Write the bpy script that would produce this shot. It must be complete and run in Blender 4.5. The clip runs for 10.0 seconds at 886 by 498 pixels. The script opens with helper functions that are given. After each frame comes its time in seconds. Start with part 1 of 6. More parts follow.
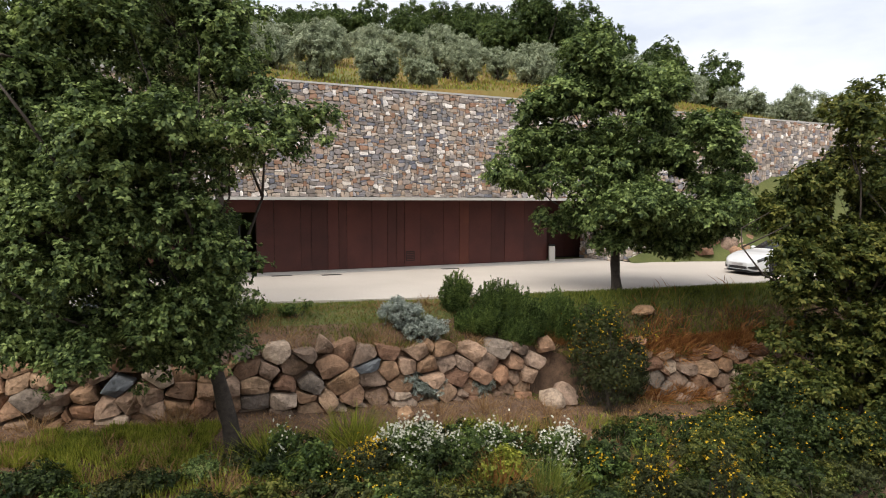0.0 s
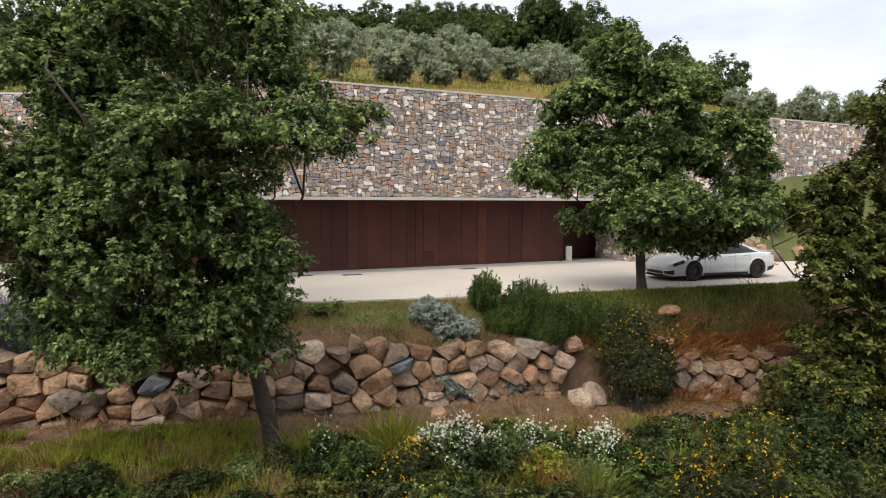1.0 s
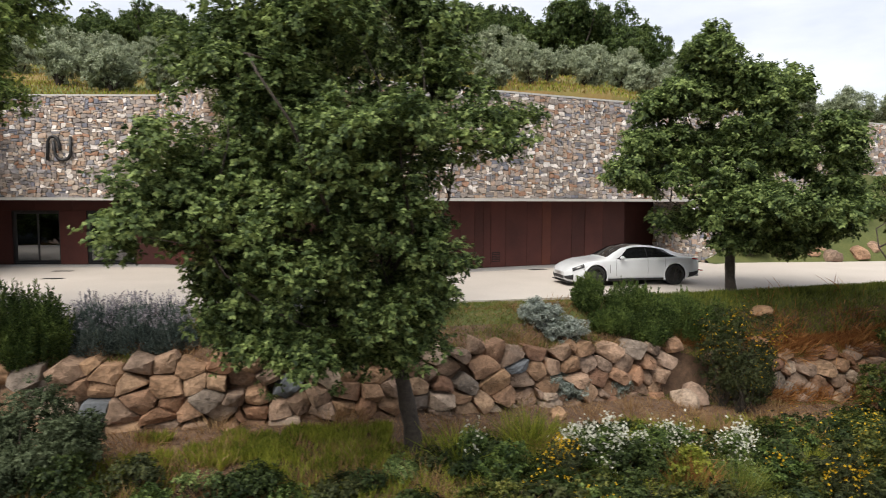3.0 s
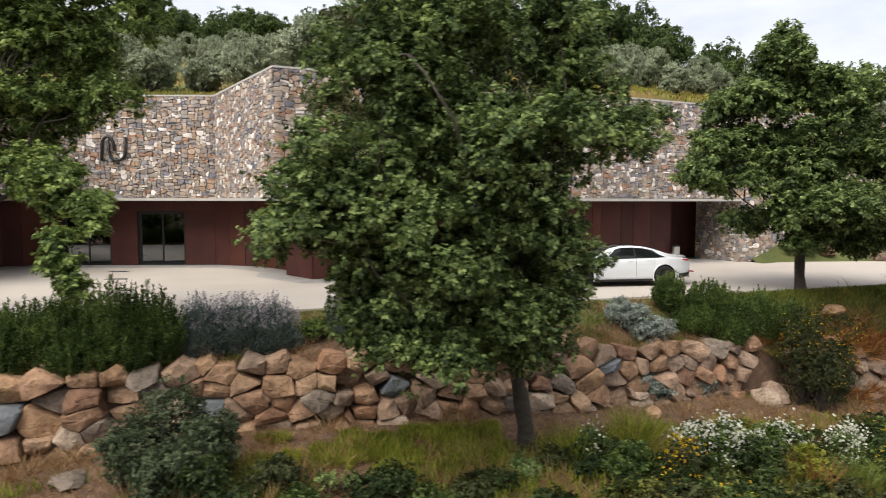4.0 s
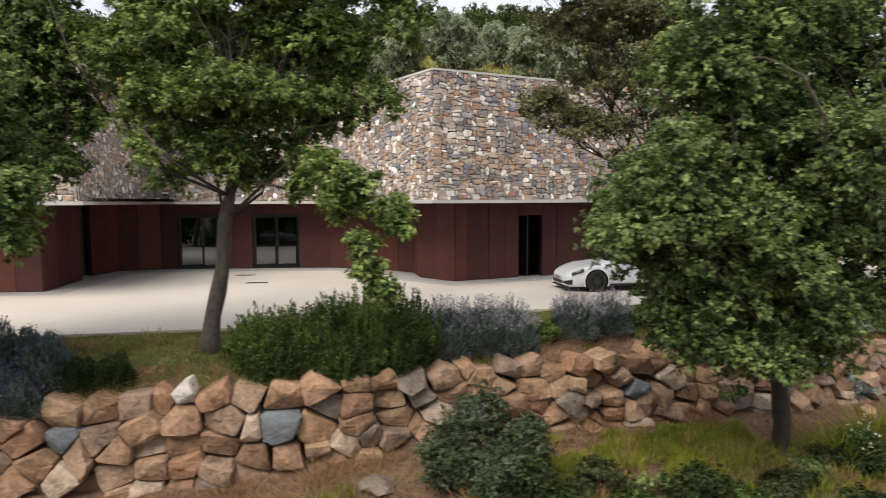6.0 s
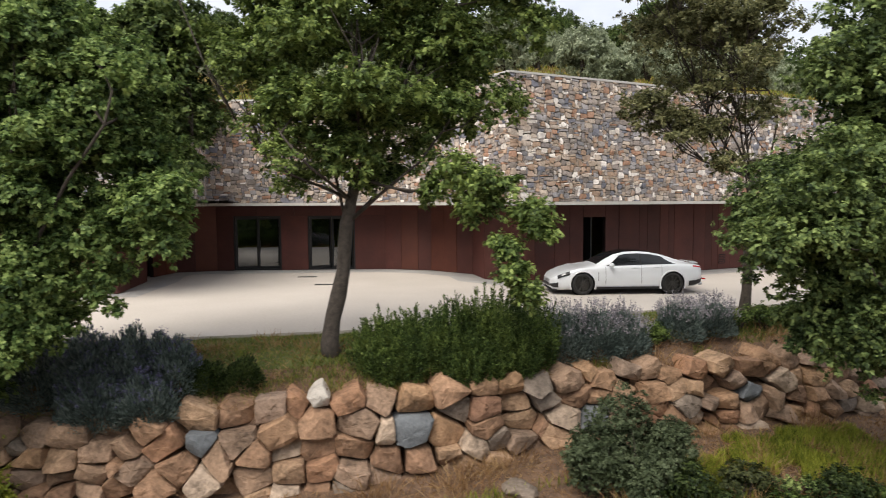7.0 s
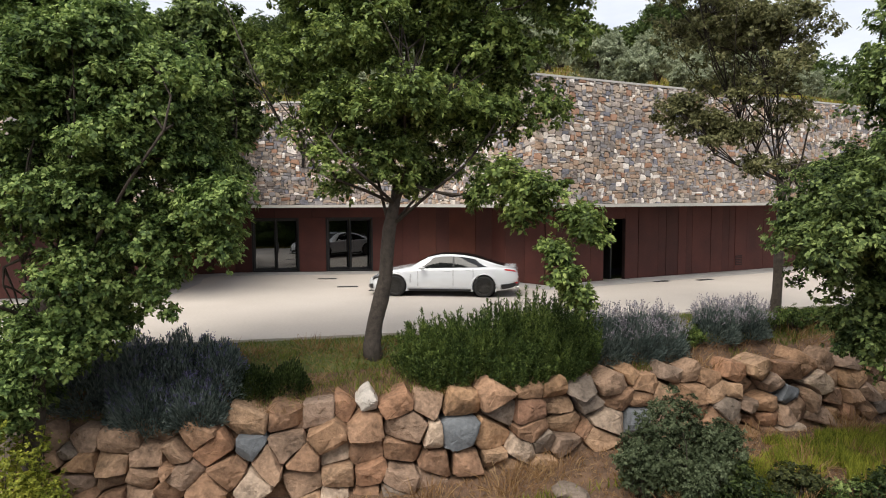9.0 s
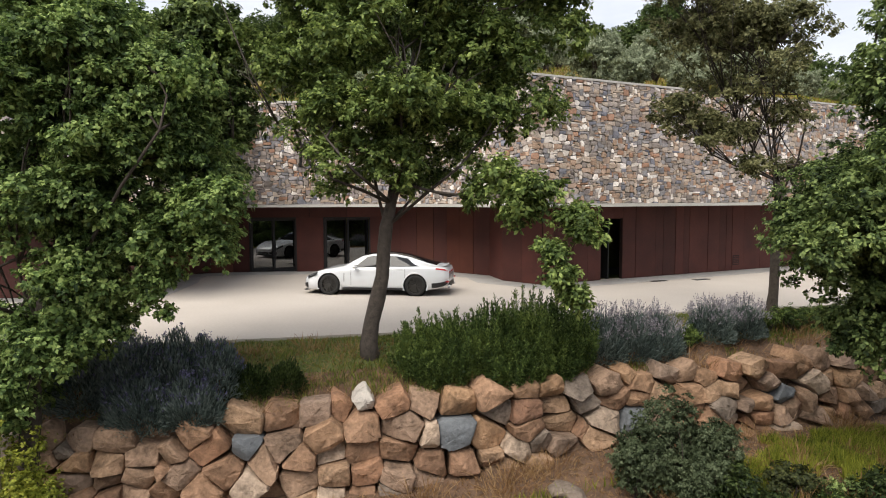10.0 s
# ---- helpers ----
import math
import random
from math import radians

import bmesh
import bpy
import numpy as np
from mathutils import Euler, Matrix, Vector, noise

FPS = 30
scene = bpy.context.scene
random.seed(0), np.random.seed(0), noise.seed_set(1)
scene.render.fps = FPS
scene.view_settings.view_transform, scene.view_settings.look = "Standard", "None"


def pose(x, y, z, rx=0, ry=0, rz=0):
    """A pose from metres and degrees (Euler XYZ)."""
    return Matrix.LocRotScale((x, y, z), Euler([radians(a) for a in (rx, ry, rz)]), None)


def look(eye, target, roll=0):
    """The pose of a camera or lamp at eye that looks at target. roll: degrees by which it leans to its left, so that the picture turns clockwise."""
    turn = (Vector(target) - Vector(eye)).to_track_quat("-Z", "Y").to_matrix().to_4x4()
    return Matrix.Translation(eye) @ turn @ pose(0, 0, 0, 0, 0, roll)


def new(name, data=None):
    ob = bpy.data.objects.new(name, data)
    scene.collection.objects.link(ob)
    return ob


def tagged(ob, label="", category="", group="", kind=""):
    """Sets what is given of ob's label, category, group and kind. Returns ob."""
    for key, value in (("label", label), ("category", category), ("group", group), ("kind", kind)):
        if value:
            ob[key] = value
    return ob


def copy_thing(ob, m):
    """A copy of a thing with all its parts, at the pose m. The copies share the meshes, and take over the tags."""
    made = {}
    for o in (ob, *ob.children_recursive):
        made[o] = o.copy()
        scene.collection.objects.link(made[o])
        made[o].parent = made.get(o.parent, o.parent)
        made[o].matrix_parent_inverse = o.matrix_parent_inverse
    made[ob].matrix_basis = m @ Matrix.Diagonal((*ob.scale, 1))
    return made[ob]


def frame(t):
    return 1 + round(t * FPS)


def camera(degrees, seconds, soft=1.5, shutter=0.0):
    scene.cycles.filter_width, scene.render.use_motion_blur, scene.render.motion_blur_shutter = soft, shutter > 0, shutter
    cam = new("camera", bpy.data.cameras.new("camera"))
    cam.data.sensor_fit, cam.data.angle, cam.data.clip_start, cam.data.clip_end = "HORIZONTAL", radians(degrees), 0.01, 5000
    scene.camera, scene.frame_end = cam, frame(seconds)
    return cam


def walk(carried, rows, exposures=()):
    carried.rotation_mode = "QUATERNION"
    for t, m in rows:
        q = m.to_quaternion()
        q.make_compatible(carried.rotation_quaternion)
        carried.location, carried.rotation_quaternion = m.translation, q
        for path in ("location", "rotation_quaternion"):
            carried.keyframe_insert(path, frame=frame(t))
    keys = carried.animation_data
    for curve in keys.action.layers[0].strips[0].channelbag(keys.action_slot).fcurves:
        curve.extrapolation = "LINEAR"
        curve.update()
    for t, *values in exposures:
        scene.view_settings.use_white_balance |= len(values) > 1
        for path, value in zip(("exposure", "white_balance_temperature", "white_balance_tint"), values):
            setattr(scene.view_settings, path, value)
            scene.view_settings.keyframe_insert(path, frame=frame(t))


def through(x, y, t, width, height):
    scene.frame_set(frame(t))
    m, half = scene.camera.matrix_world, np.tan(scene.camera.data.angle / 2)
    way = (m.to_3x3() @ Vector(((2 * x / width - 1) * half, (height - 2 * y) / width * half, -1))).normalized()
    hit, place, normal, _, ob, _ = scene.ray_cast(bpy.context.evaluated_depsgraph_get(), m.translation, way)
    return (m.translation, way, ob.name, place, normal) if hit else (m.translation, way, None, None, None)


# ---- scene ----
cam = camera(70.0, 10.0, soft=1.0, shutter=0.5)
# seconds, x, y, z, yaw, pitch, roll of the eye, which slides to the left along the bank
PATH = [
    (0.0, 0.000, 0.019, 2.938, 0.00, -4.46, -0.19),
    (0.5, -0.356, 0.029, 2.914, -0.01, -4.41, -0.20),
    (1.0, -0.831, 0.051, 2.900, -0.03, -4.39, -0.20),
    (1.5, -1.327, 0.066, 2.894, 0.00, -4.37, -0.19),
    (2.0, -2.010, 0.062, 2.895, 0.02, -4.35, -0.16),
    (3.5, -4.902, -0.040, 2.914, -0.08, -4.33, -0.08),
    (4.0, -6.180, -0.050, 2.907, -0.24, -4.33, -0.06),
    (4.5, -7.378, -0.044, 2.898, -0.36, -4.29, 0.00),
    (5.0, -8.802, -0.038, 2.899, -0.58, -4.26, 0.08),
    (5.5, -10.243, -0.040, 2.920, -0.85, -4.24, 0.20),
    (6.0, -11.723, -0.019, 2.953, -0.94, -4.25, 0.28),
    (7.5, -15.015, 0.008, 3.074, -1.10, -4.25, 0.31),
    (8.0, -15.267, 0.003, 3.103, -1.34, -4.26, 0.32),
    (8.5, -15.272, -0.008, 3.119, -1.36, -4.26, 0.33),
    (9.0, -15.233, -0.020, 3.123, -1.34, -4.26, 0.30),
    (9.5, -15.211, -0.025, 3.123, -1.40, -4.28, 0.29),
    (10.0, -15.195, -0.028, 3.123, -1.48, -4.29, 0.27),
]
walk(cam, [(t, pose(x, y, z, 90 + pitch, roll, yaw)) for t, x, y, z, yaw, pitch, roll in PATH])

# ---- light: an overcast sky with a faint broad sun ----
EXPOSURE = 0.75
scene.view_settings.exposure = EXPOSURE
SUN_TURN, SUN_HEIGHT = 213.7, 55.0


def make_world():
    w = bpy.data.worlds.new("overcast_sky")
    w.use_nodes = True
    nt = w.node_tree
    nd, ln = nt.nodes, nt.links
    nd.clear()
    out = nd.new("ShaderNodeOutputWorld")
    bg = nd.new("ShaderNodeBackground")
    sky = nd.new("ShaderNodeTexSky")
    sky.sky_type = "NISHITA"
    sky.sun_disc = False
    sky.sun_elevation = radians(SUN_HEIGHT)
    sky.sun_rotation = radians(SUN_TURN)
    sky.dust_density = 3.0
    tint = nd.new("ShaderNodeVectorMath")
    tint.operation = "SCALE"
    tint.inputs["Scale"].default_value = 0.10
    ln.new(sky.outputs[0], tint.inputs[0])
    co = nd.new("ShaderNodeTexCoord")
    mp = nd.new("ShaderNodeMapping")
    mp.inputs["Scale"].default_value = (2.2, 2.2, 7.0)
    ln.new(co.outputs["Generated"], mp.inputs[0])
    nz = nd.new("ShaderNodeTexNoise")
    nz.inputs["Scale"].default_value = 1.6
    nz.inputs["Detail"].default_value = 6.0
    nz.inputs["Roughness"].default_value = 0.55
    ln.new(mp.outputs[0], nz.inputs["Vector"])
    cr = nd.new("ShaderNodeValToRGB")
    cr.color_ramp.elements[0].position, cr.color_ramp.elements[0].color = 0.34, (0.66, 0.70, 0.79, 1)
    cr.color_ramp.elements[1].position, cr.color_ramp.elements[1].color = 0.60, (0.86, 0.88, 0.92, 1)
    ln.new(nz.outputs[0], cr.inputs[0])
    mx = nd.new("ShaderNodeMixRGB")
    mx.inputs[0].default_value = 0.88
    ln.new(tint.outputs[0], mx.inputs[1])
    ln.new(cr.outputs[0], mx.inputs[2])
    ln.new(mx.outputs[0], bg.inputs[0])
    bg.inputs[1].default_value = 0.78
    ln.new(bg.outputs[0], out.inputs[0])
    scene.world = w


make_world()
sun = new("sun", bpy.data.lights.new("sun", "SUN"))
sun.data.energy, sun.data.angle, sun.data.color = 2.7, radians(50), (1.0, 0.94, 0.84)
sun.matrix_world = look((-7, -10.5, 18), (0, 0, 0))

# ---- materials ----


def surface(name, dark, light, rough=0.8, scale=3.0, fine=30.0, bump=0.3, metal=0.0, vary=0.0, source="object", spec=0.4, sheen=0.0):
    """Two-scale mottled surface. source: object, world or island drives the piece-to-piece change of tone by vary."""
    m = bpy.data.materials.new(name)
    m.use_nodes = True
    nd, ln = m.node_tree.nodes, m.node_tree.links
    b = nd["Principled BSDF"]
    b.inputs["Roughness"].default_value = rough
    b.inputs["Metallic"].default_value = metal
    b.inputs["Specular IOR Level"].default_value = spec
    co = nd.new("ShaderNodeNewGeometry")
    n1 = nd.new("ShaderNodeTexNoise")
    n1.inputs["Scale"].default_value, n1.inputs["Detail"].default_value = scale, 5.0
    n2 = nd.new("ShaderNodeTexNoise")
    n2.inputs["Scale"].default_value, n2.inputs["Detail"].default_value = fine, 4.0
    ln.new(co.outputs["Position"], n1.inputs["Vector"])
    ln.new(co.outputs["Position"], n2.inputs["Vector"])
    add = nd.new("ShaderNodeMath")
    add.operation = "MULTIPLY_ADD"
    add.inputs[1].default_value, add.inputs[2].default_value = 0.55, 0.0
    ln.new(n1.outputs[0], add.inputs[0])
    add2 = nd.new("ShaderNodeMath")
    add2.operation = "MULTIPLY_ADD"
    add2.inputs[1].default_value = 0.45
    ln.new(n2.outputs[0], add2.inputs[0])
    ln.new(add.outputs[0], add2.inputs[2])
    cr = nd.new("ShaderNodeValToRGB")
    cr.color_ramp.elements[0].position, cr.color_ramp.elements[0].color = 0.32, (*dark, 1)
    cr.color_ramp.elements[1].position, cr.color_ramp.elements[1].color = 0.68, (*light, 1)
    ln.new(add2.outputs[0], cr.inputs[0])
    col = cr.outputs[0]
    if vary:
        if source == "island":
            rnd = co.outputs["Random Per Island"]
        else:
            rnd = nd.new("ShaderNodeObjectInfo").outputs["Random"]
        hs = nd.new("ShaderNodeHueSaturation")
        mr = nd.new("ShaderNodeMapRange")
        mr.inputs["To Min"].default_value, mr.inputs["To Max"].default_value = 1 - vary, 1 + vary
        ln.new(rnd, mr.inputs[0])
        ln.new(mr.outputs[0], hs.inputs["Value"])
        ln.new(col, hs.inputs["Color"])
        col = hs.outputs[0]
    ln.new(col, b.inputs["Base Color"])
    if bump:
        bp = nd.new("ShaderNodeBump")
        bp.inputs["Strength"].default_value, bp.inputs["Distance"].default_value = bump, 0.02
        ln.new(add2.outputs[0], bp.inputs["Height"])
        ln.new(bp.outputs[0], b.inputs["Normal"])
    return m


def stone_mix(name, colours, source="object", rough=0.85, fine=18.0, bump=0.6, low=0.62, high=1.3):
    """Stone whose colour is picked piece by piece out of a short palette, then mottled."""
    m = bpy.data.materials.new(name)
    m.use_nodes = True
    nd, ln = m.node_tree.nodes, m.node_tree.links
    b = nd["Principled BSDF"]
    b.inputs["Roughness"].default_value = rough
    b.inputs["Specular IOR Level"].default_value = 0.25
    geo = nd.new("ShaderNodeNewGeometry")
    rnd = geo.outputs["Random Per Island"] if source == "island" else nd.new("ShaderNodeObjectInfo").outputs["Random"]
    cr = nd.new("ShaderNodeValToRGB")
    cr.color_ramp.interpolation = "CONSTANT"
    while len(cr.color_ramp.elements) < len(colours):
        cr.color_ramp.elements.new(0.5)
    for i, c in enumerate(colours):
        cr.color_ramp.elements[i].position = i / len(colours)
        cr.color_ramp.elements[i].color = (*c, 1)
    ln.new(rnd, cr.inputs[0])
    n1 = nd.new("ShaderNodeTexNoise")
    n1.inputs["Scale"].default_value, n1.inputs["Detail"].default_value = fine, 6.0
    n1.inputs["Roughness"].default_value = 0.62
    ln.new(geo.outputs["Position"], n1.inputs["Vector"])
    n2 = nd.new("ShaderNodeTexNoise")
    n2.inputs["Scale"].default_value, n2.inputs["Detail"].default_value = fine * 0.18, 3.0
    ln.new(geo.outputs["Position"], n2.inputs["Vector"])
    sm = nd.new("ShaderNodeMath")
    sm.operation = "ADD"
    ln.new(n1.outputs[0], sm.inputs[0])
    ln.new(n2.outputs[0], sm.inputs[1])
    mr = nd.new("ShaderNodeMapRange")
    mr.inputs["From Min"].default_value, mr.inputs["From Max"].default_value = 0.65, 1.35
    mr.inputs["To Min"].default_value, mr.inputs["To Max"].default_value = low, high
    ln.new(sm.outputs[0], mr.inputs[0])
    mul = nd.new("ShaderNodeVectorMath")
    mul.operation = "SCALE"
    ln.new(cr.outputs[0], mul.inputs[0])
    ln.new(mr.outputs[0], mul.inputs["Scale"])
    ln.new(mul.outputs[0], b.inputs["Base Color"])
    bp = nd.new("ShaderNodeBump")
    bp.inputs["Strength"].default_value, bp.inputs["Distance"].default_value = bump, 0.03
    ln.new(n1.outputs[0], bp.inputs["Height"])
    ln.new(bp.outputs[0], b.inputs["Normal"])
    return m


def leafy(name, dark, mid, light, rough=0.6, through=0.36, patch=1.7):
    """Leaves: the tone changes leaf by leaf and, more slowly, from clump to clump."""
    m = bpy.data.materials.new(name)
    m.use_nodes = True
    nd, ln = m.node_tree.nodes, m.node_tree.links
    b = nd["Principled BSDF"]
    b.inputs["Roughness"].default_value = rough
    b.inputs["Specular IOR Level"].default_value = 0.22
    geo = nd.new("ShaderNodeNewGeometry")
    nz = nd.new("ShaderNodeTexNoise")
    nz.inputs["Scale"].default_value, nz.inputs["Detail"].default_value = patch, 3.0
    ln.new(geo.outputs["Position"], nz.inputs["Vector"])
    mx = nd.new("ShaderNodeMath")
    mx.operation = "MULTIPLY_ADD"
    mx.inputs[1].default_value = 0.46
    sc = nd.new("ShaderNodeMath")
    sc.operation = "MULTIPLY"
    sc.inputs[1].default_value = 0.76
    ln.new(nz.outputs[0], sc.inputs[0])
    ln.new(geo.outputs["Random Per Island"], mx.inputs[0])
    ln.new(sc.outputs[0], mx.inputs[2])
    cr = nd.new("ShaderNodeValToRGB")
    cr.color_ramp.elements[0].position, cr.color_ramp.elements[0].color = 0.34, (*dark, 1)
    cr.color_ramp.elements[1].position, cr.color_ramp.elements[1].color = 0.88, (*light, 1)
    e = cr.color_ramp.elements.new(0.60)
    e.color = (*mid, 1)
    ln.new(mx.outputs[0], cr.inputs[0])
    ln.new(cr.outputs[0], b.inputs["Base Color"])
    tr = nd.new("ShaderNodeBsdfTranslucent")
    ln.new(cr.outputs[0], tr.inputs["Color"])
    mix = nd.new("ShaderNodeMixShader")
    mix.inputs[0].default_value = through
    ln.new(b.outputs[0], mix.inputs[1])
    ln.new(tr.outputs[0], mix.inputs[2])
    ln.new(mix.outputs[0], nd["Material Output"].inputs[0])
    return m


M = {}
M["soil"] = surface("dry_soil", (0.040, 0.024, 0.016), (0.185, 0.112, 0.070), 0.95, 5.0, 42, 1.0)
M["grass_ground"] = surface("rough_grass_ground", (0.048, 0.066, 0.017), (0.115, 0.12, 0.038), 0.95, 0.9, 14, 0.8)
M["drive"] = surface("pale_concrete", (0.415, 0.370, 0.328), (0.505, 0.455, 0.408), 0.85, 0.35, 14, 0.12)
M["strip"] = surface("grey_washed_concrete", (0.30, 0.29, 0.28), (0.42, 0.40, 0.385), 0.85, 1.5, 40, 0.3)
M["mortar"] = surface("dark_mortar", (0.10, 0.09, 0.08), (0.19, 0.17, 0.15), 0.95, 4, 40, 0.5)
WALL_STONES = [(0.450, 0.361, 0.288), (0.318, 0.278, 0.269), (0.527, 0.443, 0.371), (0.264, 0.254, 0.262), (0.410, 0.291, 0.212), (0.699, 0.631, 0.575), (0.357, 0.310, 0.281), (0.213, 0.215, 0.250),
               (0.370, 0.222, 0.153), (0.488, 0.405, 0.340), (0.277, 0.241, 0.217), (0.831, 0.771, 0.728), (0.370, 0.348, 0.352), (0.450, 0.336, 0.262), (0.383, 0.329, 0.294), (0.304, 0.260, 0.231)]
M["wall_stone"] = stone_mix("rubble_stone", WALL_STONES)
M["wall_stone_far"] = stone_mix("rubble_stone_joined", WALL_STONES, "island")
ROCKS = [(0.281, 0.172, 0.105), (0.243, 0.160, 0.108), (0.320, 0.210, 0.133), (0.187, 0.104, 0.067), (0.290, 0.176, 0.111), (0.261, 0.183, 0.136), (0.327, 0.213, 0.136), (0.226, 0.134, 0.085),
         (0.186, 0.148, 0.119), (0.243, 0.146, 0.092), (0.290, 0.193, 0.133), (0.272, 0.152, 0.092), (0.309, 0.190, 0.111), (0.251, 0.172, 0.123), (0.374, 0.285, 0.215), (0.226, 0.160, 0.119)]
M["rock"] = stone_mix("ochre_boulder", ROCKS, fine=11.0, bump=1.5, low=0.36, high=1.62)
M["rock_slate"] = stone_mix("slate_boulder", [(0.150, 0.160, 0.172)], fine=13.0, bump=1.1)
M["rock_pale"] = stone_mix("bleached_boulder", [(0.52, 0.47, 0.42)], fine=13.0, bump=1.1)
M["corten"] = surface("weathered_steel", (0.052, 0.015, 0.012), (0.100, 0.029, 0.022), 0.68, 0.9, 22, 0.12, vary=0.22)
M["corten_warm"] = surface("rust_orange_steel", (0.082, 0.022, 0.014), (0.130, 0.038, 0.022), 0.65, 1.4, 26, 0.12, vary=0.18)
# the weathered steel again, darkened in colour for shade in seams and under the overhang
M["corten_shaded"] = surface("shaded_steel_seam", (0.02, 0.01, 0.009), (0.035, 0.018, 0.016), 0.8, 2, 20, 0.1)
M["eave"] = surface("pale_metal_edge", (0.42, 0.40, 0.37), (0.52, 0.50, 0.47), 0.55, 2, 30, 0.05)
M["bark"] = surface("grey_brown_bark", (0.025, 0.02, 0.016), (0.085, 0.068, 0.055), 0.95, 9, 60, 1.0)
M["bark_pale"] = surface("pale_oak_bark", (0.035, 0.029, 0.025), (0.115, 0.095, 0.080), 0.95, 9, 60, 1.0)
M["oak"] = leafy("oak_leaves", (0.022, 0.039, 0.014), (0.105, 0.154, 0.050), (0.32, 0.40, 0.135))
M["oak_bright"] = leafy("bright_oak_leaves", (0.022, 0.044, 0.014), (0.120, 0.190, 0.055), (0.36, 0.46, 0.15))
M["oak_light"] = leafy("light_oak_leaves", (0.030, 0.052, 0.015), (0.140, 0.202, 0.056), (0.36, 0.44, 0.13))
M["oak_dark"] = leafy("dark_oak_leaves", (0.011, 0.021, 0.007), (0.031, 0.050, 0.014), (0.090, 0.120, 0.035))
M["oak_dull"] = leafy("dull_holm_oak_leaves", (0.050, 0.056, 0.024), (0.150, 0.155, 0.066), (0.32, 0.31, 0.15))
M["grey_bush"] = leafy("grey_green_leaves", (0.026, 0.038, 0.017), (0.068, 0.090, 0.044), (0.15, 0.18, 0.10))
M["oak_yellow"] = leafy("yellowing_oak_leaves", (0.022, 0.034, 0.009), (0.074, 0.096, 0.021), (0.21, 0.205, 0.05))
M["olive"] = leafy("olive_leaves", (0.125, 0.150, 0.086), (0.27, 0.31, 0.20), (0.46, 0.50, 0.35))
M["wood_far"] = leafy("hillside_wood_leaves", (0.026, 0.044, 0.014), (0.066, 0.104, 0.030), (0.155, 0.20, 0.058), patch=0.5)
M["rosemary"] = leafy("rosemary_needles", (0.018, 0.034, 0.010), (0.068, 0.110, 0.028), (0.20, 0.26, 0.066))
M["lavender"] = leafy("lavender_leaves", (0.043, 0.062, 0.055), (0.110, 0.145, 0.132), (0.23, 0.275, 0.245))
M["lavender_tip"] = leafy("lavender_flower", (0.16, 0.145, 0.17), (0.30, 0.275, 0.31), (0.46, 0.43, 0.46))
M["lavender_blue"] = leafy("lavender_bloom", (0.07, 0.07, 0.13), (0.13, 0.125, 0.22), (0.22, 0.21, 0.33))
M["silver"] = leafy("silver_santolina", (0.14, 0.165, 0.14), (0.31, 0.35, 0.305), (0.50, 0.54, 0.48))
M["broom"] = leafy("broom_twigs", (0.017, 0.024, 0.009), (0.044, 0.054, 0.020), (0.10, 0.11, 0.038))
M["yellow"] = leafy("yellow_petals", (0.45, 0.27, 0.01), (0.62, 0.40, 0.02), (0.75, 0.52, 0.05), through=0.3)
M["white"] = leafy("white_petals", (0.50, 0.49, 0.40), (0.70, 0.69, 0.60), (0.82, 0.81, 0.74), through=0.3)
M["meadow"] = leafy("meadow_blades", (0.062, 0.080, 0.011), (0.19, 0.22, 0.028), (0.37, 0.37, 0.06))
M["lawn"] = leafy("lawn_blades", (0.050, 0.070, 0.013), (0.135, 0.165, 0.030), (0.26, 0.27, 0.06))
M["straw"] = leafy("dry_straw", (0.15, 0.075, 0.03), (0.28, 0.165, 0.075), (0.42, 0.29, 0.15))
M["rust"] = leafy("rust_brown_grass", (0.13, 0.050, 0.016), (0.30, 0.13, 0.042), (0.46, 0.24, 0.09))
M["gold"] = leafy("golden_hill_grass", (0.16, 0.105, 0.03), (0.27, 0.19, 0.06), (0.30, 0.27, 0.07))

# ---- plain mesh tools ----
RNG = np.random.default_rng(7)


def link(name, me, material=None, parent=None, label=""):
    if material is not None and not me.materials:
        me.materials.append(material)
    ob = new(name, me)
    if parent is not None:
        ob.parent = parent
    if label:
        ob["label"] = label
    return ob


def solid(name, verts, faces, material, parent=None, label="", smooth=False):
    me = bpy.data.meshes.new(name)
    me.from_pydata([tuple(v) for v in verts], [], [tuple(f) for f in faces])
    me.update()
    if smooth:
        me.polygons.foreach_set("use_smooth", [True] * len(me.polygons))
    return link(name, me, material, parent, label)


def part(name, bm, material, parent=None, label="", smooth=False):
    me = bpy.data.meshes.new(name)
    bm.to_mesh(me)
    bm.free()
    if smooth:
        me.polygons.foreach_set("use_smooth", [True] * len(me.polygons))
    return link(name, me, material, parent, label)


def quads(name, corners, material, parent=None, label=""):
    """One mesh of many loose quads: corners is an array n x 4 x 3."""
    n = len(corners)
    me = bpy.data.meshes.new(name)
    me.vertices.add(4 * n)
    me.vertices.foreach_set("co", corners.reshape(-1).astype(np.float32))
    me.loops.add(4 * n)
    me.loops.foreach_set("vertex_index", np.arange(4 * n, dtype=np.int32))
    me.polygons.add(n)
    me.polygons.foreach_set("loop_start", np.arange(0, 4 * n, 4, dtype=np.int32))
    me.update(calc_edges=True)
    return link(name, me, material, parent, label)


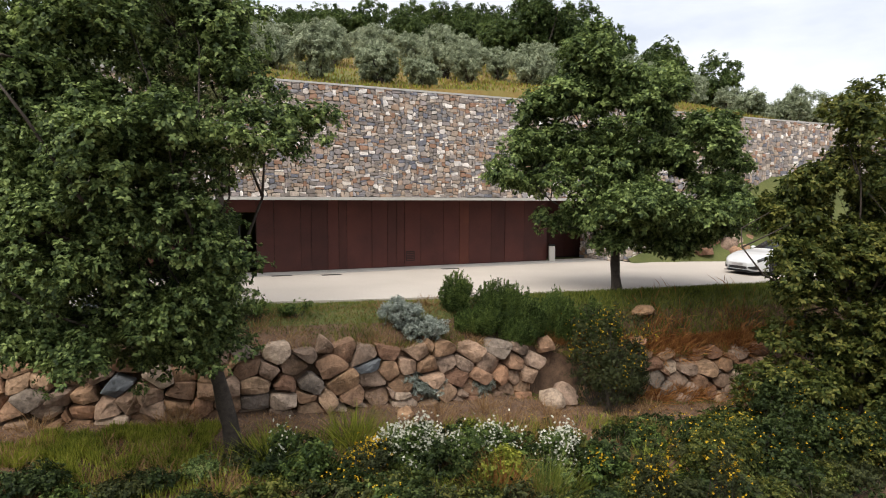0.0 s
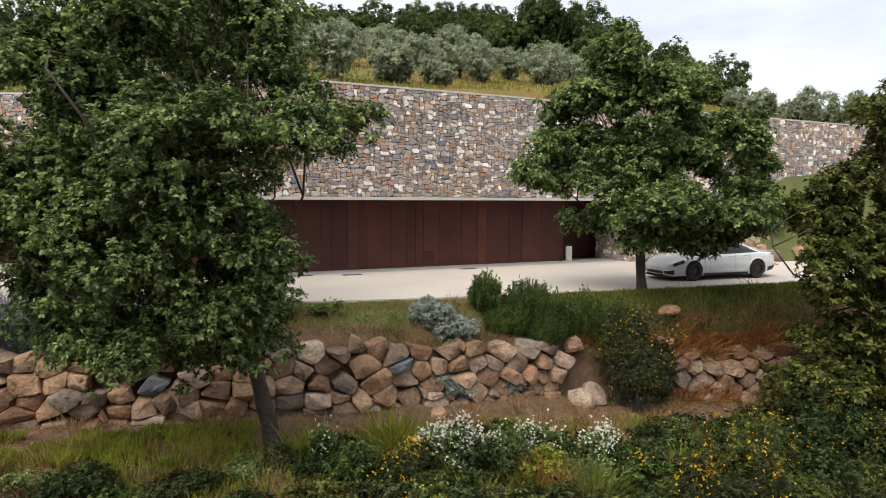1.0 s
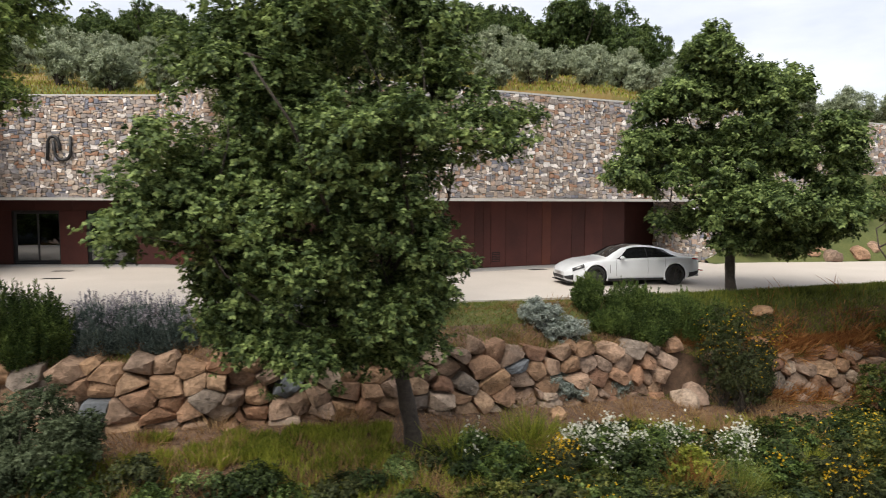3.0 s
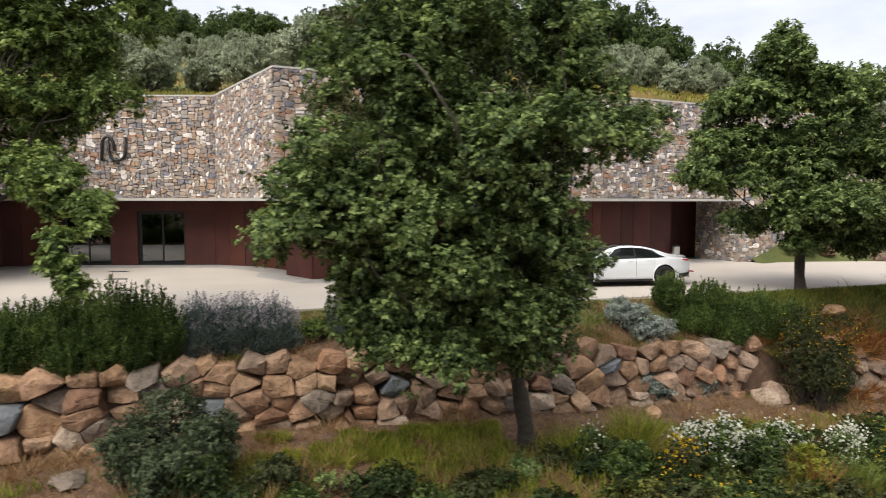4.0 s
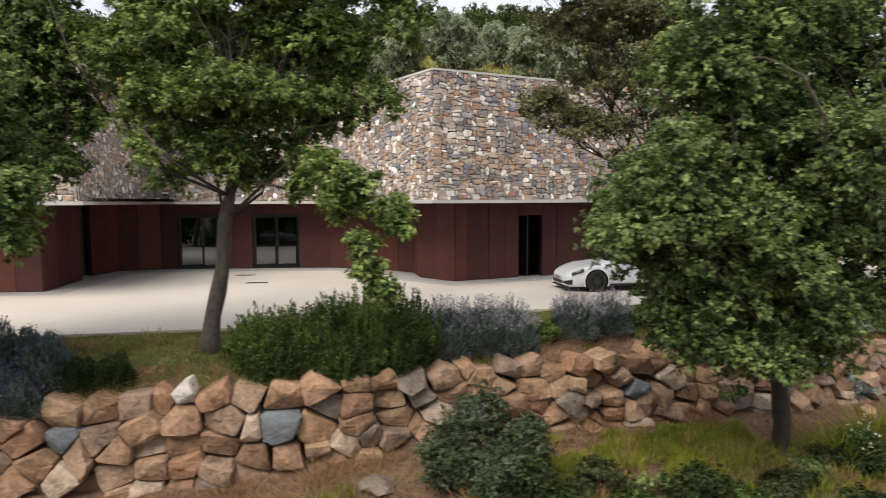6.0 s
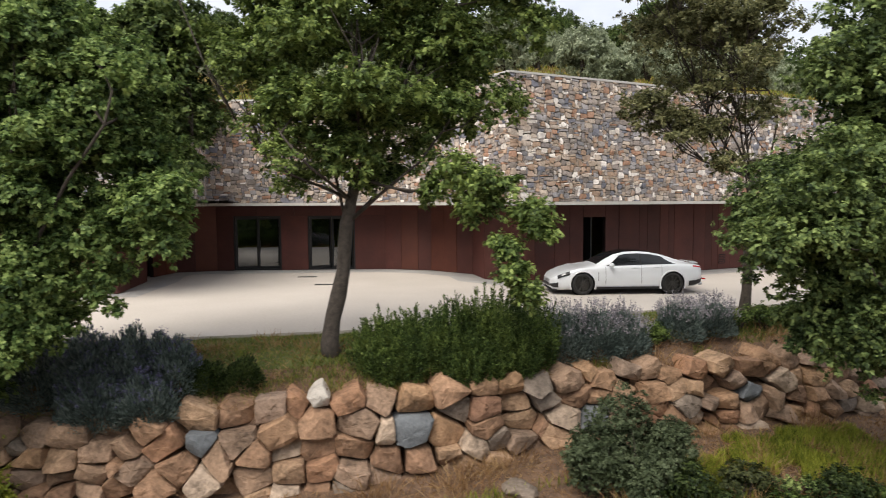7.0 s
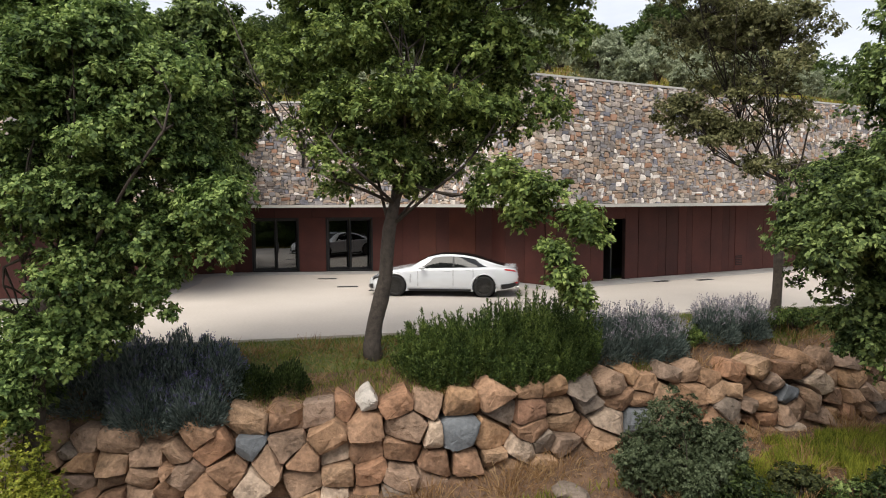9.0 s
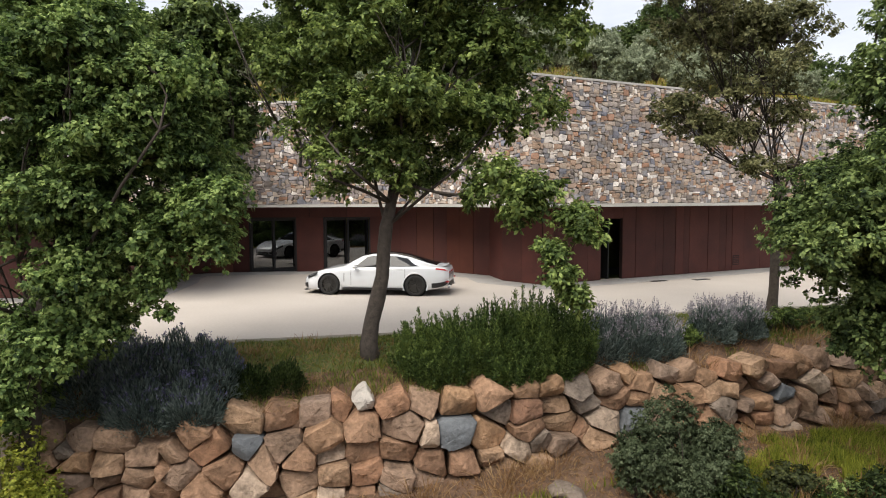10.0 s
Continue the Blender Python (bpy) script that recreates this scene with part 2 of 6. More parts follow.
def box_bm(bm, x0, x1, y0, y1, z0, z1, m=Matrix()):
    v = [bm.verts.new(m @ Vector(p)) for p in ((x0, y0, z0), (x1, y0, z0), (x1, y1, z0), (x0, y1, z0), (x0, y0, z1), (x1, y0, z1), (x1, y1, z1), (x0, y1, z1))]
    for f in ((0, 3, 2, 1), (4, 5, 6, 7), (0, 1, 5, 4), (1, 2, 6, 5), (2, 3, 7, 6), (3, 0, 4, 7)):
        bm.faces.new([v[i] for i in f])
    return bm


def box(name, x0, x1, y0, y1, z0, z1, material, parent=None, label="", m=Matrix(), bevel=0.0):
    bm = box_bm(bmesh.new(), x0, x1, y0, y1, z0, z1, m)
    if bevel:
        bmesh.ops.bevel(bm, geom=bm.edges[:], offset=bevel, segments=1, affect="EDGES")
    return part(name, bm, material, parent, label)


def tube(points, radii, sides=8):
    """Vertices and faces of a tapered tube along points."""
    pts = [Vector(p) for p in points]
    V, F = [], []
    for i, p in enumerate(pts):
        d = (pts[min(i + 1, len(pts) - 1)] - pts[max(i - 1, 0)]).normalized()
        a = d.orthogonal().normalized() if i == 0 else (a - d * a.dot(d)).normalized()
        b = d.cross(a)
        for k in range(sides):
            w = 2 * math.pi * k / sides
            V.append(p + (a * math.cos(w) + b * math.sin(w)) * radii[i])
    for i in range(len(pts) - 1):
        for k in range(sides):
            F.append((i * sides + k, i * sides + (k + 1) % sides, (i + 1) * sides + (k + 1) % sides, (i + 1) * sides + k))
    F.append(tuple(range(sides))[::-1])
    F.append(tuple((len(pts) - 1) * sides + k for k in range(sides)))
    return V, F


def leaves(at, axis, length, width, rng, droop=0.0, face=None):
    """Quads (n x 4 x 3) of folded leaves that start at the points and grow along the axes."""
    n = len(at)
    axis = axis / np.maximum(np.linalg.norm(axis, axis=1, keepdims=True), 1e-6)
    side = np.cross(axis, rng.normal(size=(n, 3)) if face is None else face)
    side /= np.maximum(np.linalg.norm(side, axis=1, keepdims=True), 1e-6)
    up = np.cross(side, axis)
    L = (length * rng.uniform(0.65, 1.25, (n, 1)))
    W = (width * rng.uniform(0.7, 1.2, (n, 1)))
    mid = at + axis * L * 0.55 + up * W * 0.25
    tip = at + axis * L
    tip[:, 2] -= droop * L[:, 0]
    return np.stack([at, mid + side * W, tip, mid - side * W], 1)

# ---- the lie of the land ----
EDGE = ((-60, -40, -30, -22.7, -19.8, -15.95, -8.1, -1.4, 6.56, 11.1, 20, 40, 80), (12, 12.4, 13.0, 13.9, 14.3, 15.0, 17.4, 18.7, 21.05, 22.6, 25.0, 29, 34))
ROCK = ((-60, -30, -22, -16.5, -14.6, -9, -6, -2.1, -0.4, 1.8, 2.6, 5.0, 10.0, 20, 80), (9.2, 10.2, 10.9, 11.5, 11.8, 13.2, 14.0, 15.5, 16.2, 17.3, 17.8, 18.7, 20.3, 23, 30))
TOP = ((-60, -21, -16.4, -11, -6.6, -4.2, 1.0, 2.6, 4.0, 8, 14, 80), (-1.3, -1.05, -0.6, -0.5, -0.55, -0.6, -1.05, -1.2, -1.7, -1.95, -2.0, -2))
FOOT = ((-60, -20, -16, -12.6, -9.9, -6.6, -3, 1, 4, 9, 80), (-2.6, -2.35, -2.25, -1.95, -1.8, -1.95, -2.15, -2.4, -2.9, -3.4, -3.6))
BEND = 24.75
U = Vector((math.cos(radians(BEND)), math.sin(radians(BEND)), 0))
CORNER = Vector((-11.68, 21.2, 0))
INNER = Vector((-15.72, 27.1, 0))
LEFT_IN = Vector((-23.84, 27.1, 0))
LEFT_OUT = Vector((-22.66, 19.9, 0))
EAVE, CREST = 2.93, 7.29


def edge_y(x):
    return float(np.interp(x, *EDGE))


def rock_y(x):
    return float(np.interp(x, *ROCK))


def wall_y(x):
    """The line of the stone wall, seen from above."""
    if x >= CORNER.x:
        return CORNER.y + (min(x, 60.0) - CORNER.x) * U.y / U.x
    if x >= INNER.x:
        return INNER.y + (x - INNER.x) * (CORNER.y - INNER.y) / (CORNER.x - INNER.x)
    return INNER.y


def rough(x, y, s):
    return noise.noise(Vector((x * s, y * s, 3.7)))


def hill_z(x, d):
    """Height of the hill d metres behind the wall line."""
    steep = float(np.interp(x, (-60, 0, 14, 30, 55, 90), (0.245, 0.25, 0.25, 0.17, 0.10, 0.06)))
    d2 = min(d, 85) + max(0, min(d - 85, 60)) * 0.2 - max(0, d - 155) * 0.02
    return 6.95 + steep * d2 + 0.5 * rough(x, d, 0.11)


def ground_z(x, y):
    e, r = edge_y(x), rock_y(x)
    if y >= e:
        return -0.06
    if y >= r + 0.25:
        top = float(np.interp(x, *TOP)) - 0.08
        k = (y - r - 0.25) / max(e - r - 0.25, 0.1)
        k = min(k / 0.62, 1.0)
        k = k * k * (3 - 2 * k)
        return top + (-0.07 - top) * k + 0.04 * rough(x, y, 1.7)
    foot = float(np.interp(x, *FOOT))
    d = r - y
    return foot - 0.10 * min(d, 9) - 0.03 * max(0, d - 9) + 0.10 * rough(x, y, 0.8)


def lay_ground():
    xs = np.concatenate([[-700, -400, -200, -110, -75, -55, -45], np.arange(-38, 30.1, 0.5), [32, 35, 38, 42, 47, 53, 60, 70, 85, 110, 200, 400, 700]])
    verts, faces, kinds, rows = [], [], [], None
    for x in xs:
        r, e, w = rock_y(x), edge_y(x), wall_y(x)
        col = [(y, ground_z(x, r - 20) - 2) for y in (-700, -300, -120, -50)]
        col += [(y, ground_z(x, y)) for y in (r - 20, r - 15, r - 11, r - 9, r - 7.5, r - 6.2, r - 5.2, r - 4.3, r - 3.5, r - 2.8, r - 2.1, r - 1.5, r - 0.9, r - 0.4)]
        col += [(r + 0.32, ground_z(x, r))]
        col += [(r + 0.52 + (e - r - 0.54) * k, ground_z(x, r + 0.52 + (e - r - 0.54) * k)) for k in (0, 0.1, 0.2, 0.3, 0.4, 0.5, 0.6, 0.7, 0.8, 0.9, 1.0)]
        col += [(e + (w + 5.5 - e) * k, -0.06) for k in (0.02, 0.3, 0.6, 1.0)]
        col += [(w + 5.6 + d, hill_z(x, 5.6 + d)) for d in (0, 2, 4, 6, 8, 10, 12.5, 15, 18, 21, 25, 29, 34, 39, 45, 51, 58, 66, 75, 85, 97, 115, 140, 180, 260, 400, 700)]
        rows = len(col)
        verts += [(x, y, z) for y, z in col]
    for i in range(len(xs) - 1):
        for j in range(rows - 1):
            faces.append((i * rows + j, (i + 1) * rows + j, (i + 1) * rows + j + 1, i * rows + j + 1))
            kinds.append(0 if j < 22 else 2 if j < 33 else 1)
    ob = solid("ground", verts, faces, M["soil"], smooth=True)
    ob.data.materials.append(M["hill_ground"])
    ob.data.materials.append(M["grass_ground"])
    ob.data.polygons.foreach_set("material_index", kinds)
    tagged(ob, "dry sloping earth with grass rising into a golden hillside", "ground", kind="structure")


def hill_ground():
    m = surface("golden_hillside", (0.13, 0.085, 0.025), (0.24, 0.17, 0.055), 0.95, 0.5, 6, 0.8)
    nd, ln = m.node_tree.nodes, m.node_tree.links
    b = nd["Principled BSDF"]
    old = b.inputs["Base Color"].links[0].from_socket
    geo = nd.new("ShaderNodeNewGeometry")
    n = nd.new("ShaderNodeTexNoise")
    n.inputs["Scale"].default_value, n.inputs["Detail"].default_value = 0.13, 4.0
    ln.new(geo.outputs["Position"], n.inputs["Vector"])
    r = nd.new("ShaderNodeValToRGB")
    r.color_ramp.elements[0].position, r.color_ramp.elements[1].position = 0.45, 0.58
    ln.new(n.outputs[0], r.inputs[0])
    mx = nd.new("ShaderNodeMixRGB")
    mx.inputs[2].default_value = (0.10, 0.115, 0.025, 1)
    ln.new(r.outputs[0], mx.inputs[0])
    ln.new(old, mx.inputs[1])
    ln.new(mx.outputs[0], b.inputs["Base Color"])
    return m


M["hill_ground"] = hill_ground()
lay_ground()


def lay_drive():
    xs = np.concatenate([[-60, -50, -40], np.arange(-34, 40, 1.0), [45, 55, 80]])
    verts, faces = [], []
    for x in xs:
        e = edge_y(x)
        far = wall_y(x) + (2.2 if x < 9 else -1.3)
        far = float(np.interp(x, (9, 12.5, 17.3, 40, 80), (far, 30.4, 31.0, 36, 44))) if x > 9 else max(far, 27.0 if x < -11 else far)
        if x < -15:
            far = 30.0
        for k in (0, 0.15, 0.3, 0.5, 0.7, 0.85, 1):
            verts.append((x, e + (far - e) * k, 0.0))
        verts += [(x, e, -0.12), (x, far, -0.12)]
    n = 9
    for i in range(len(xs) - 1):
        a, b = i * n, (i + 1) * n
        for j in range(6):
            faces.append((a + j, b + j, b + j + 1, a + j + 1))
        faces.append((a + 7, b + 7, b, a))
        faces.append((a + 6, b + 6, b + 8, a + 8))
    ob = solid("road_drive", verts, faces, M["drive"])
    tagged(ob, "wide pale cream concrete forecourt in front of the building", "driveway", kind="structure")
    return ob


lay_drive()


# ---- pieces of rubble: a fine grid filled with blocks of uneven size ----
def blocks(length, height, ux, uz, wide, tall, rng, jitter, cut, warp, least=1):
    """Outlines of rough blocks that fill a rectangle. ux, uz: the unit; wide, tall: the least and most units of a block."""
    nx, nz = max(2, round(length / ux)), max(2, round(height / uz))
    ux, uz = length / nx, height / nz
    used = np.zeros((nx, nz), bool)
    out = []
    for j in range(nz):
        for i in range(nx):
            if used[i, j]:
                continue
            w, h = int(rng.integers(wide[0], wide[1] + 1)), int(rng.integers(tall[0], tall[1] + 1))
            w, h = min(w, nx - i), min(h, nz - j)
            while used[i:i + w, j].any():
                w -= 1
            free = 0
            while i + free < nx and not used[i + free, j]:
                free += 1
            if 0 < free - w < least:
                w = free if free <= wide[1] + 1 else w - 1
            if w < least:
                h = 1
            while h > 1 and used[i:i + w, j:j + h].any():
                h -= 1
            used[i:i + w, j:j + h] = True
            x0, x1, z0, z1 = i * ux, (i + w) * ux, j * uz, (j + h) * uz
            m = min(x1 - x0, z1 - z0)
            q = []
            for (px, pz), (dx, dz) in (((x0, z0), (1, 1)), ((x1, z0), (-1, 1)), ((x1, z1), (-1, -1)), ((x0, z1), (1, -1))):
                a, b = m * cut * rng.uniform(0.25, 1.5), m * cut * rng.uniform(0.25, 1.5)
                pair = [(px + dx * a, pz), (px, pz + dz * b)]
                q += pair[::-1] if dx == dz else pair
            P = np.array(q) + rng.normal(size=(8, 2)) * jitter * m
            for p in P:
                v = Vector((p[0] / ux * 0.23, p[1] / uz * 0.23, 1.7))
                p += (warp * noise.noise(v), warp * noise.noise(v + Vector((31, 7, 0))))
            out.append(P)
    return out


def stone_shape(P, gap, depth, rng, rings=((1.0, 0.0), (0.985, 0.55), (0.86, 1.0)), uneven=0.25):
    """A stone over the outline P: rings of (shrink, height), closed by its middle. Coordinates (along, out, up)."""
    c = P.mean(0)
    d = np.linalg.norm(P - c, axis=1, keepdims=True)
    P = c + (P - c) * np.clip((d - gap) / d, 0.3, 1)
    n = len(P)
    V, F = [], []
    tilt = rng.normal(size=2) * uneven
    size = np.abs(P - c).max()
    for s, h in rings:
        for p in P:
            q = c + (p - c) * s
            t = h * depth * (1 + float(np.dot(tilt, (q - c) / size))) + (rng.normal() * depth * 0.40 * uneven * h if h else 0.0)
            V.append((q[0], -t, q[1]))
    for r in range(len(rings) - 1):
        for i in range(n):
            F.append((r * n + i, r * n + (i + 1) % n, (r + 1) * n + (i + 1) % n, (r + 1) * n + i))
    V.append((c[0], -depth * (rings[-1][1] + 0.08), c[1]))
    last = (len(rings) - 1) * n
    for i in range(n):
        F.append((last + i, last + (i + 1) % n, len(V) - 1))
    return V, F


def rubble(owner, start, end, z0, z1, rng, keep, sx=0.070, sz=0.066, label=""):
    """Faces a wall from start to end with stones. keep(u, z) tells which are pieces of their own; the others are one joined part."""
    d = end - start
    turn = Matrix.Translation((start.x, start.y, z0)) @ Matrix.Rotation(math.atan2(d.y, d.x), 4, "Z")
    V2, F2, count = [], [], 0
    for P in blocks(d.length, z1 - z0, sx, sz, (2, 5), (1, 3), rng, 0.075, 0.26, 0.07):
        V, F = stone_shape(P, 0.005, rng.uniform(0.022, 0.055), rng)
        c = P.mean(0)
        if count < 300 and keep(c[0], c[1]):
            me = bpy.data.meshes.new("stone")
            me.from_pydata(V, [], F)
            ob = link("stone", me, M["wall_stone"], owner)
            ob.matrix_local = turn
            count += 1
        else:
            o = len(V2)
            V2 += V
            F2 += [tuple(i + o for i in f) for f in F]
    if F2:
        ob = solid("rubble_facing", V2, F2, M["wall_stone_far"], owner)
        ob.matrix_local = turn
        tagged(ob, kind="stuff")


def backing(name, start, end, z0, z1, thick, label):
    d = end - start
    m = Matrix.Translation((start.x, start.y, 0)) @ Matrix.Rotation(math.atan2(d.y, d.x), 4, "Z")
    ob = box(name, 0, d.length, 0.02, thick, z0, z1, M["mortar"], m=m)
    return tagged(ob, label, "stone wall", kind="structure")


FAR_END = CORNER + U * 48
PIER = CORNER + U * 21.9
rng_s = np.random.default_rng(11)
w = backing("wall_east", CORNER, PIER, EAVE + 0.1, CREST, 0.5, "overhanging wall of coursed grey and ochre rubble stone")
rubble(w, CORNER, PIER, EAVE + 0.1, CREST, rng_s, lambda u, z: u < 7.5)
w = backing("wall_far_east", PIER, FAR_END, -0.3, CREST, 0.5, "rubble stone retaining wall running on into the hillside")
rubble(w, PIER, FAR_END, 0.0, CREST, rng_s, lambda u, z: u < 6, sx=0.088, sz=0.080)
w = backing("wall_inner", INNER, CORNER, EAVE + 0.1, CREST, 0.5, "warm ochre rubble stone wall folding back into the recess")
rubble(w, INNER, CORNER, EAVE + 0.1, CREST, rng_s, lambda u, z: u > 1.5)
w = backing("wall_north", LEFT_IN, INNER, EAVE + 0.1, CREST, 0.5, "grey rubble stone wall above the glazed entrance")
rubble(w, LEFT_IN, INNER, EAVE + 0.1, CREST, rng_s, lambda u, z: u > 2.5)
w = backing("wall_west_inner", LEFT_OUT, LEFT_IN, EAVE + 0.1, CREST, 0.5, "rubble stone wall folding forward beside the recess")
rubble(w, LEFT_OUT, LEFT_IN, EAVE + 0.1, CREST, rng_s, lambda u, z: u < 5)
WEST_END = LEFT_OUT + Vector((-24, -2.5, 0))
w = backing("wall_west", WEST_END, LEFT_OUT, EAVE + 0.1, CREST, 0.5, "rubble stone wall of the western wing")
rubble(w, WEST_END, LEFT_OUT, EAVE + 0.1, CREST, rng_s, lambda u, z: u > 18)


def outline_strip(name, z0, z1, pts, inset, depth, material, label, category):
    """A band that follows the stone outline, inset metres proud of it and depth metres deep."""
    ob = None
    V, F = [], []
    P = [Vector(p) for p in pts]
    for i, p in enumerate(P):
        a = (P[i] - P[i - 1]).normalized() if i else (P[1] - P[0]).normalized()
        b = (P[i + 1] - P[i]).normalized() if i < len(P) - 1 else a
        n1, n2 = Vector((a.y, -a.x, 0)), Vector((b.y, -b.x, 0))
        n = (n1 + n2).normalized()
        n /= max(n.dot(n1), 0.3)
        o, q = p + n * inset, p - n * depth
        V += [(o.x, o.y, z0), (o.x, o.y, z1), (q.x, q.y, z1), (q.x, q.y, z0)]
    for i in range(len(P) - 1):
        for k in range(4):
            F.append((i * 4 + k, i * 4 + (k + 1) % 4, i * 4 + 4 + (k + 1) % 4, i * 4 + 4 + k)[::-1])
    F += [(0, 1, 2, 3), tuple(len(V) - 4 + k for k in (3, 2, 1, 0))]
    ob = solid(name, V, F, material)
    return tagged(ob, label, category, kind="structure")


OUTLINE = [WEST_END, LEFT_OUT, LEFT_IN, INNER, CORNER, PIER]
outline_strip("trim_eave", EAVE - 0.02, EAVE + 0.098, OUTLINE, 0.09, 0.4, M["eave"], "thin pale metal edge under the stone overhang", "eave")
outline_strip("trim_coping", CREST, CREST + 0.07, OUTLINE + [FAR_END], 0.05, 0.5, M["eave"], "thin pale coping along the wall top", "coping")


def roof():
    """The planted roof and the soffit behind the stone outline."""
    # the soffit takes the shaded steel: its darkness is in the colour
    for name, z0, z1, mat, label, cat in (("roof", CREST - 0.45, CREST - 0.25, M["hill_ground"], "earth-covered planted roof", "roof"), ("ceiling_soffit", EAVE + 0.1, EAVE + 0.2, M["corten_shaded"], "steel soffit under the overhang, its shade put into the colour", "soffit")):
        V, F = [], []
        for i, p in enumerate(OUTLINE):
            q = Vector((p.x + (0.3 if i in (2, 3) else 0), p.y + 0.3, 0))
            b = Vector((p.x, 44, 0))
            V += [(q.x, q.y, z0), (q.x, q.y, z1), (b.x, b.y, z1), (b.x, b.y, z0)]
        for i in range(len(OUTLINE) - 1):
            if i == 1:
                continue
            for k in range(4):
                F.append((i * 4 + k, i * 4 + (k + 1) % 4, i * 4 + 4 + (k + 1) % 4, i * 4 + 4 + k)[::-1])
        tagged(solid(name, V, F, mat), label, cat, kind="structure")


roof()

# ---- the steel-clad ground floor under the overhang ----
OVER = 1.45


def steel_wall(name, start, end, seams, label, warm=(), z1=EAVE + 0.1, proud=0.025):
    """A straight run of upright steel panels. seams: distances from start at which one panel ends."""
    d = end - start
    m = Matrix.Translation((start.x, start.y, 0)) @ Matrix.Rotation(math.atan2(d.y, d.x), 4, "Z")
    # backing coloured for the shade that lies between the panels
    base = box(name, 0, d.length, 0, 0.16, -0.05, z1, M["corten_shaded"])
    base.matrix_world = m
    tagged(base, label, "steel facade", kind="structure")
    cut = [0.0] + [s for s in seams if 0.05 < s < d.length - 0.05] + [d.length]
    for i in range(len(cut) - 1):
        a, b = cut[i] + 0.007, cut[i + 1] - 0.007
        if b - a < 0.03:
            continue
        deep = proud + (0.012 if i % 3 == 1 else 0.0)
        box("panel", a, b, -deep, -0.002, 0.02, z1 - 0.004, M["corten_warm" if i in warm else "corten"], base, "rust-orange steel strip" if i in warm else "", bevel=0.004)
    return base


A0 = Vector((-10.43, 23.63, 0))
A1 = Vector((5.05, 30.76, 0))
ua = (A1 - A0).normalized()
DOOR0, DOOR1 = 2.26, 3.35
steel_wall("wall_steel_corner", A0, A0 + ua * DOOR0, (0.9, 1.6), "dark weathered steel panels beside a narrow doorway")
head = steel_wall("wall_steel_lintel", A0 + ua * DOOR0 + Vector((0, 0, 0)), A0 + ua * DOOR1, (), "weathered steel panel over a doorway")
for o in (head, *head.children):
    me = o.data
    for v in me.vertices:
        v.co.z = max(v.co.z, 2.42)
SEAMS = tuple(v - DOOR1 for v in (4.03, 5.1, 5.54, 6.22, 6.68, 7.03, 8.13, 8.83, 9.26, 9.63, 10.39, 11.49, 12.29, 12.78, 13.94, 14.67, 15.73))
steel_wall("wall_steel_long", A0 + ua * DOOR1, A1, SEAMS, "long facade of dark red-brown weathered steel panels", warm=(13,))


def glass_material():
    m = bpy.data.materials.new("dark_reflecting_glass")
    m.use_nodes = True
    nd, ln = m.node_tree.nodes, m.node_tree.links
    gl = nd.new("ShaderNodeBsdfGlossy")
    gl.inputs["Roughness"].default_value = 0.01
    gl.inputs["Color"].default_value = (0.85, 0.88, 0.9, 1)
    tr = nd.new("ShaderNodeBsdfTransparent")
    tr.inputs["Color"].default_value = (0.20, 0.21, 0.22, 1)
    mx = nd.new("ShaderNodeMixShader")
    mx.inputs[0].default_value = 0.17
    ln.new(tr.outputs[0], mx.inputs[1])
    ln.new(gl.outputs[0], mx.inputs[2])
    ln.new(mx.outputs[0], nd["Material Output"].inputs[0])
    return m


M["glass"] = glass_material()
M["frame"] = surface("black_door_frame", (0.012, 0.012, 0.013), (0.022, 0.022, 0.024), 0.5, 4, 40, 0.03)
# indoor dimness is put into this low wall and floor colour
M["inside"] = surface("plaster_painted_dim", (0.05, 0.045, 0.04), (0.08, 0.072, 0.065), 0.9, 1.5, 20, 0.1)


def along(start, end, s):
    return start + (end - start).normalized() * s


# the folded corner, the niche with its door and the back wall of the recess
B_IN, B_REC = Vector((-10.9, 23.33, 0)), Vector((-12.2, 24.7, 0))
N1, N2, N3 = Vector((-12.55, 26.4, 0)), Vector((-14.3, 28.0, 0)), Vector((-16.4, 28.7, 0))
G_END = Vector((-23.9, 28.45, 0))
C_BACK, C_DOOR2, C_DOOR, C_OUT = Vector((-25.5, 27.8, 0)), Vector((-25.75, 26.1, 0)), Vector((-25.35, 24.6, 0)), Vector((-24.85, 21.35, 0))
steel_wall("wall_steel_chamfer", B_IN, A0, (), "narrow rust-orange steel face at the folded corner", warm=(0,))
steel_wall("wall_steel_fold", B_REC, B_IN, (0.95,), "rust-brown steel panels leading into the entrance niche")
steel_wall("wall_steel_niche", N1, B_REC, (), "dark grey steel door in the entrance niche")
steel_wall("wall_steel_bay", N2, N1, (0.75, 1.5), "rust-red steel panels beside the entrance niche", warm=(0, 1))
steel_wall("wall_steel_back", N3, N2, (0.8, 1.6), "rust-brown steel panels of the recess", warm=(1,))
gd = (N3 - G_END).normalized()


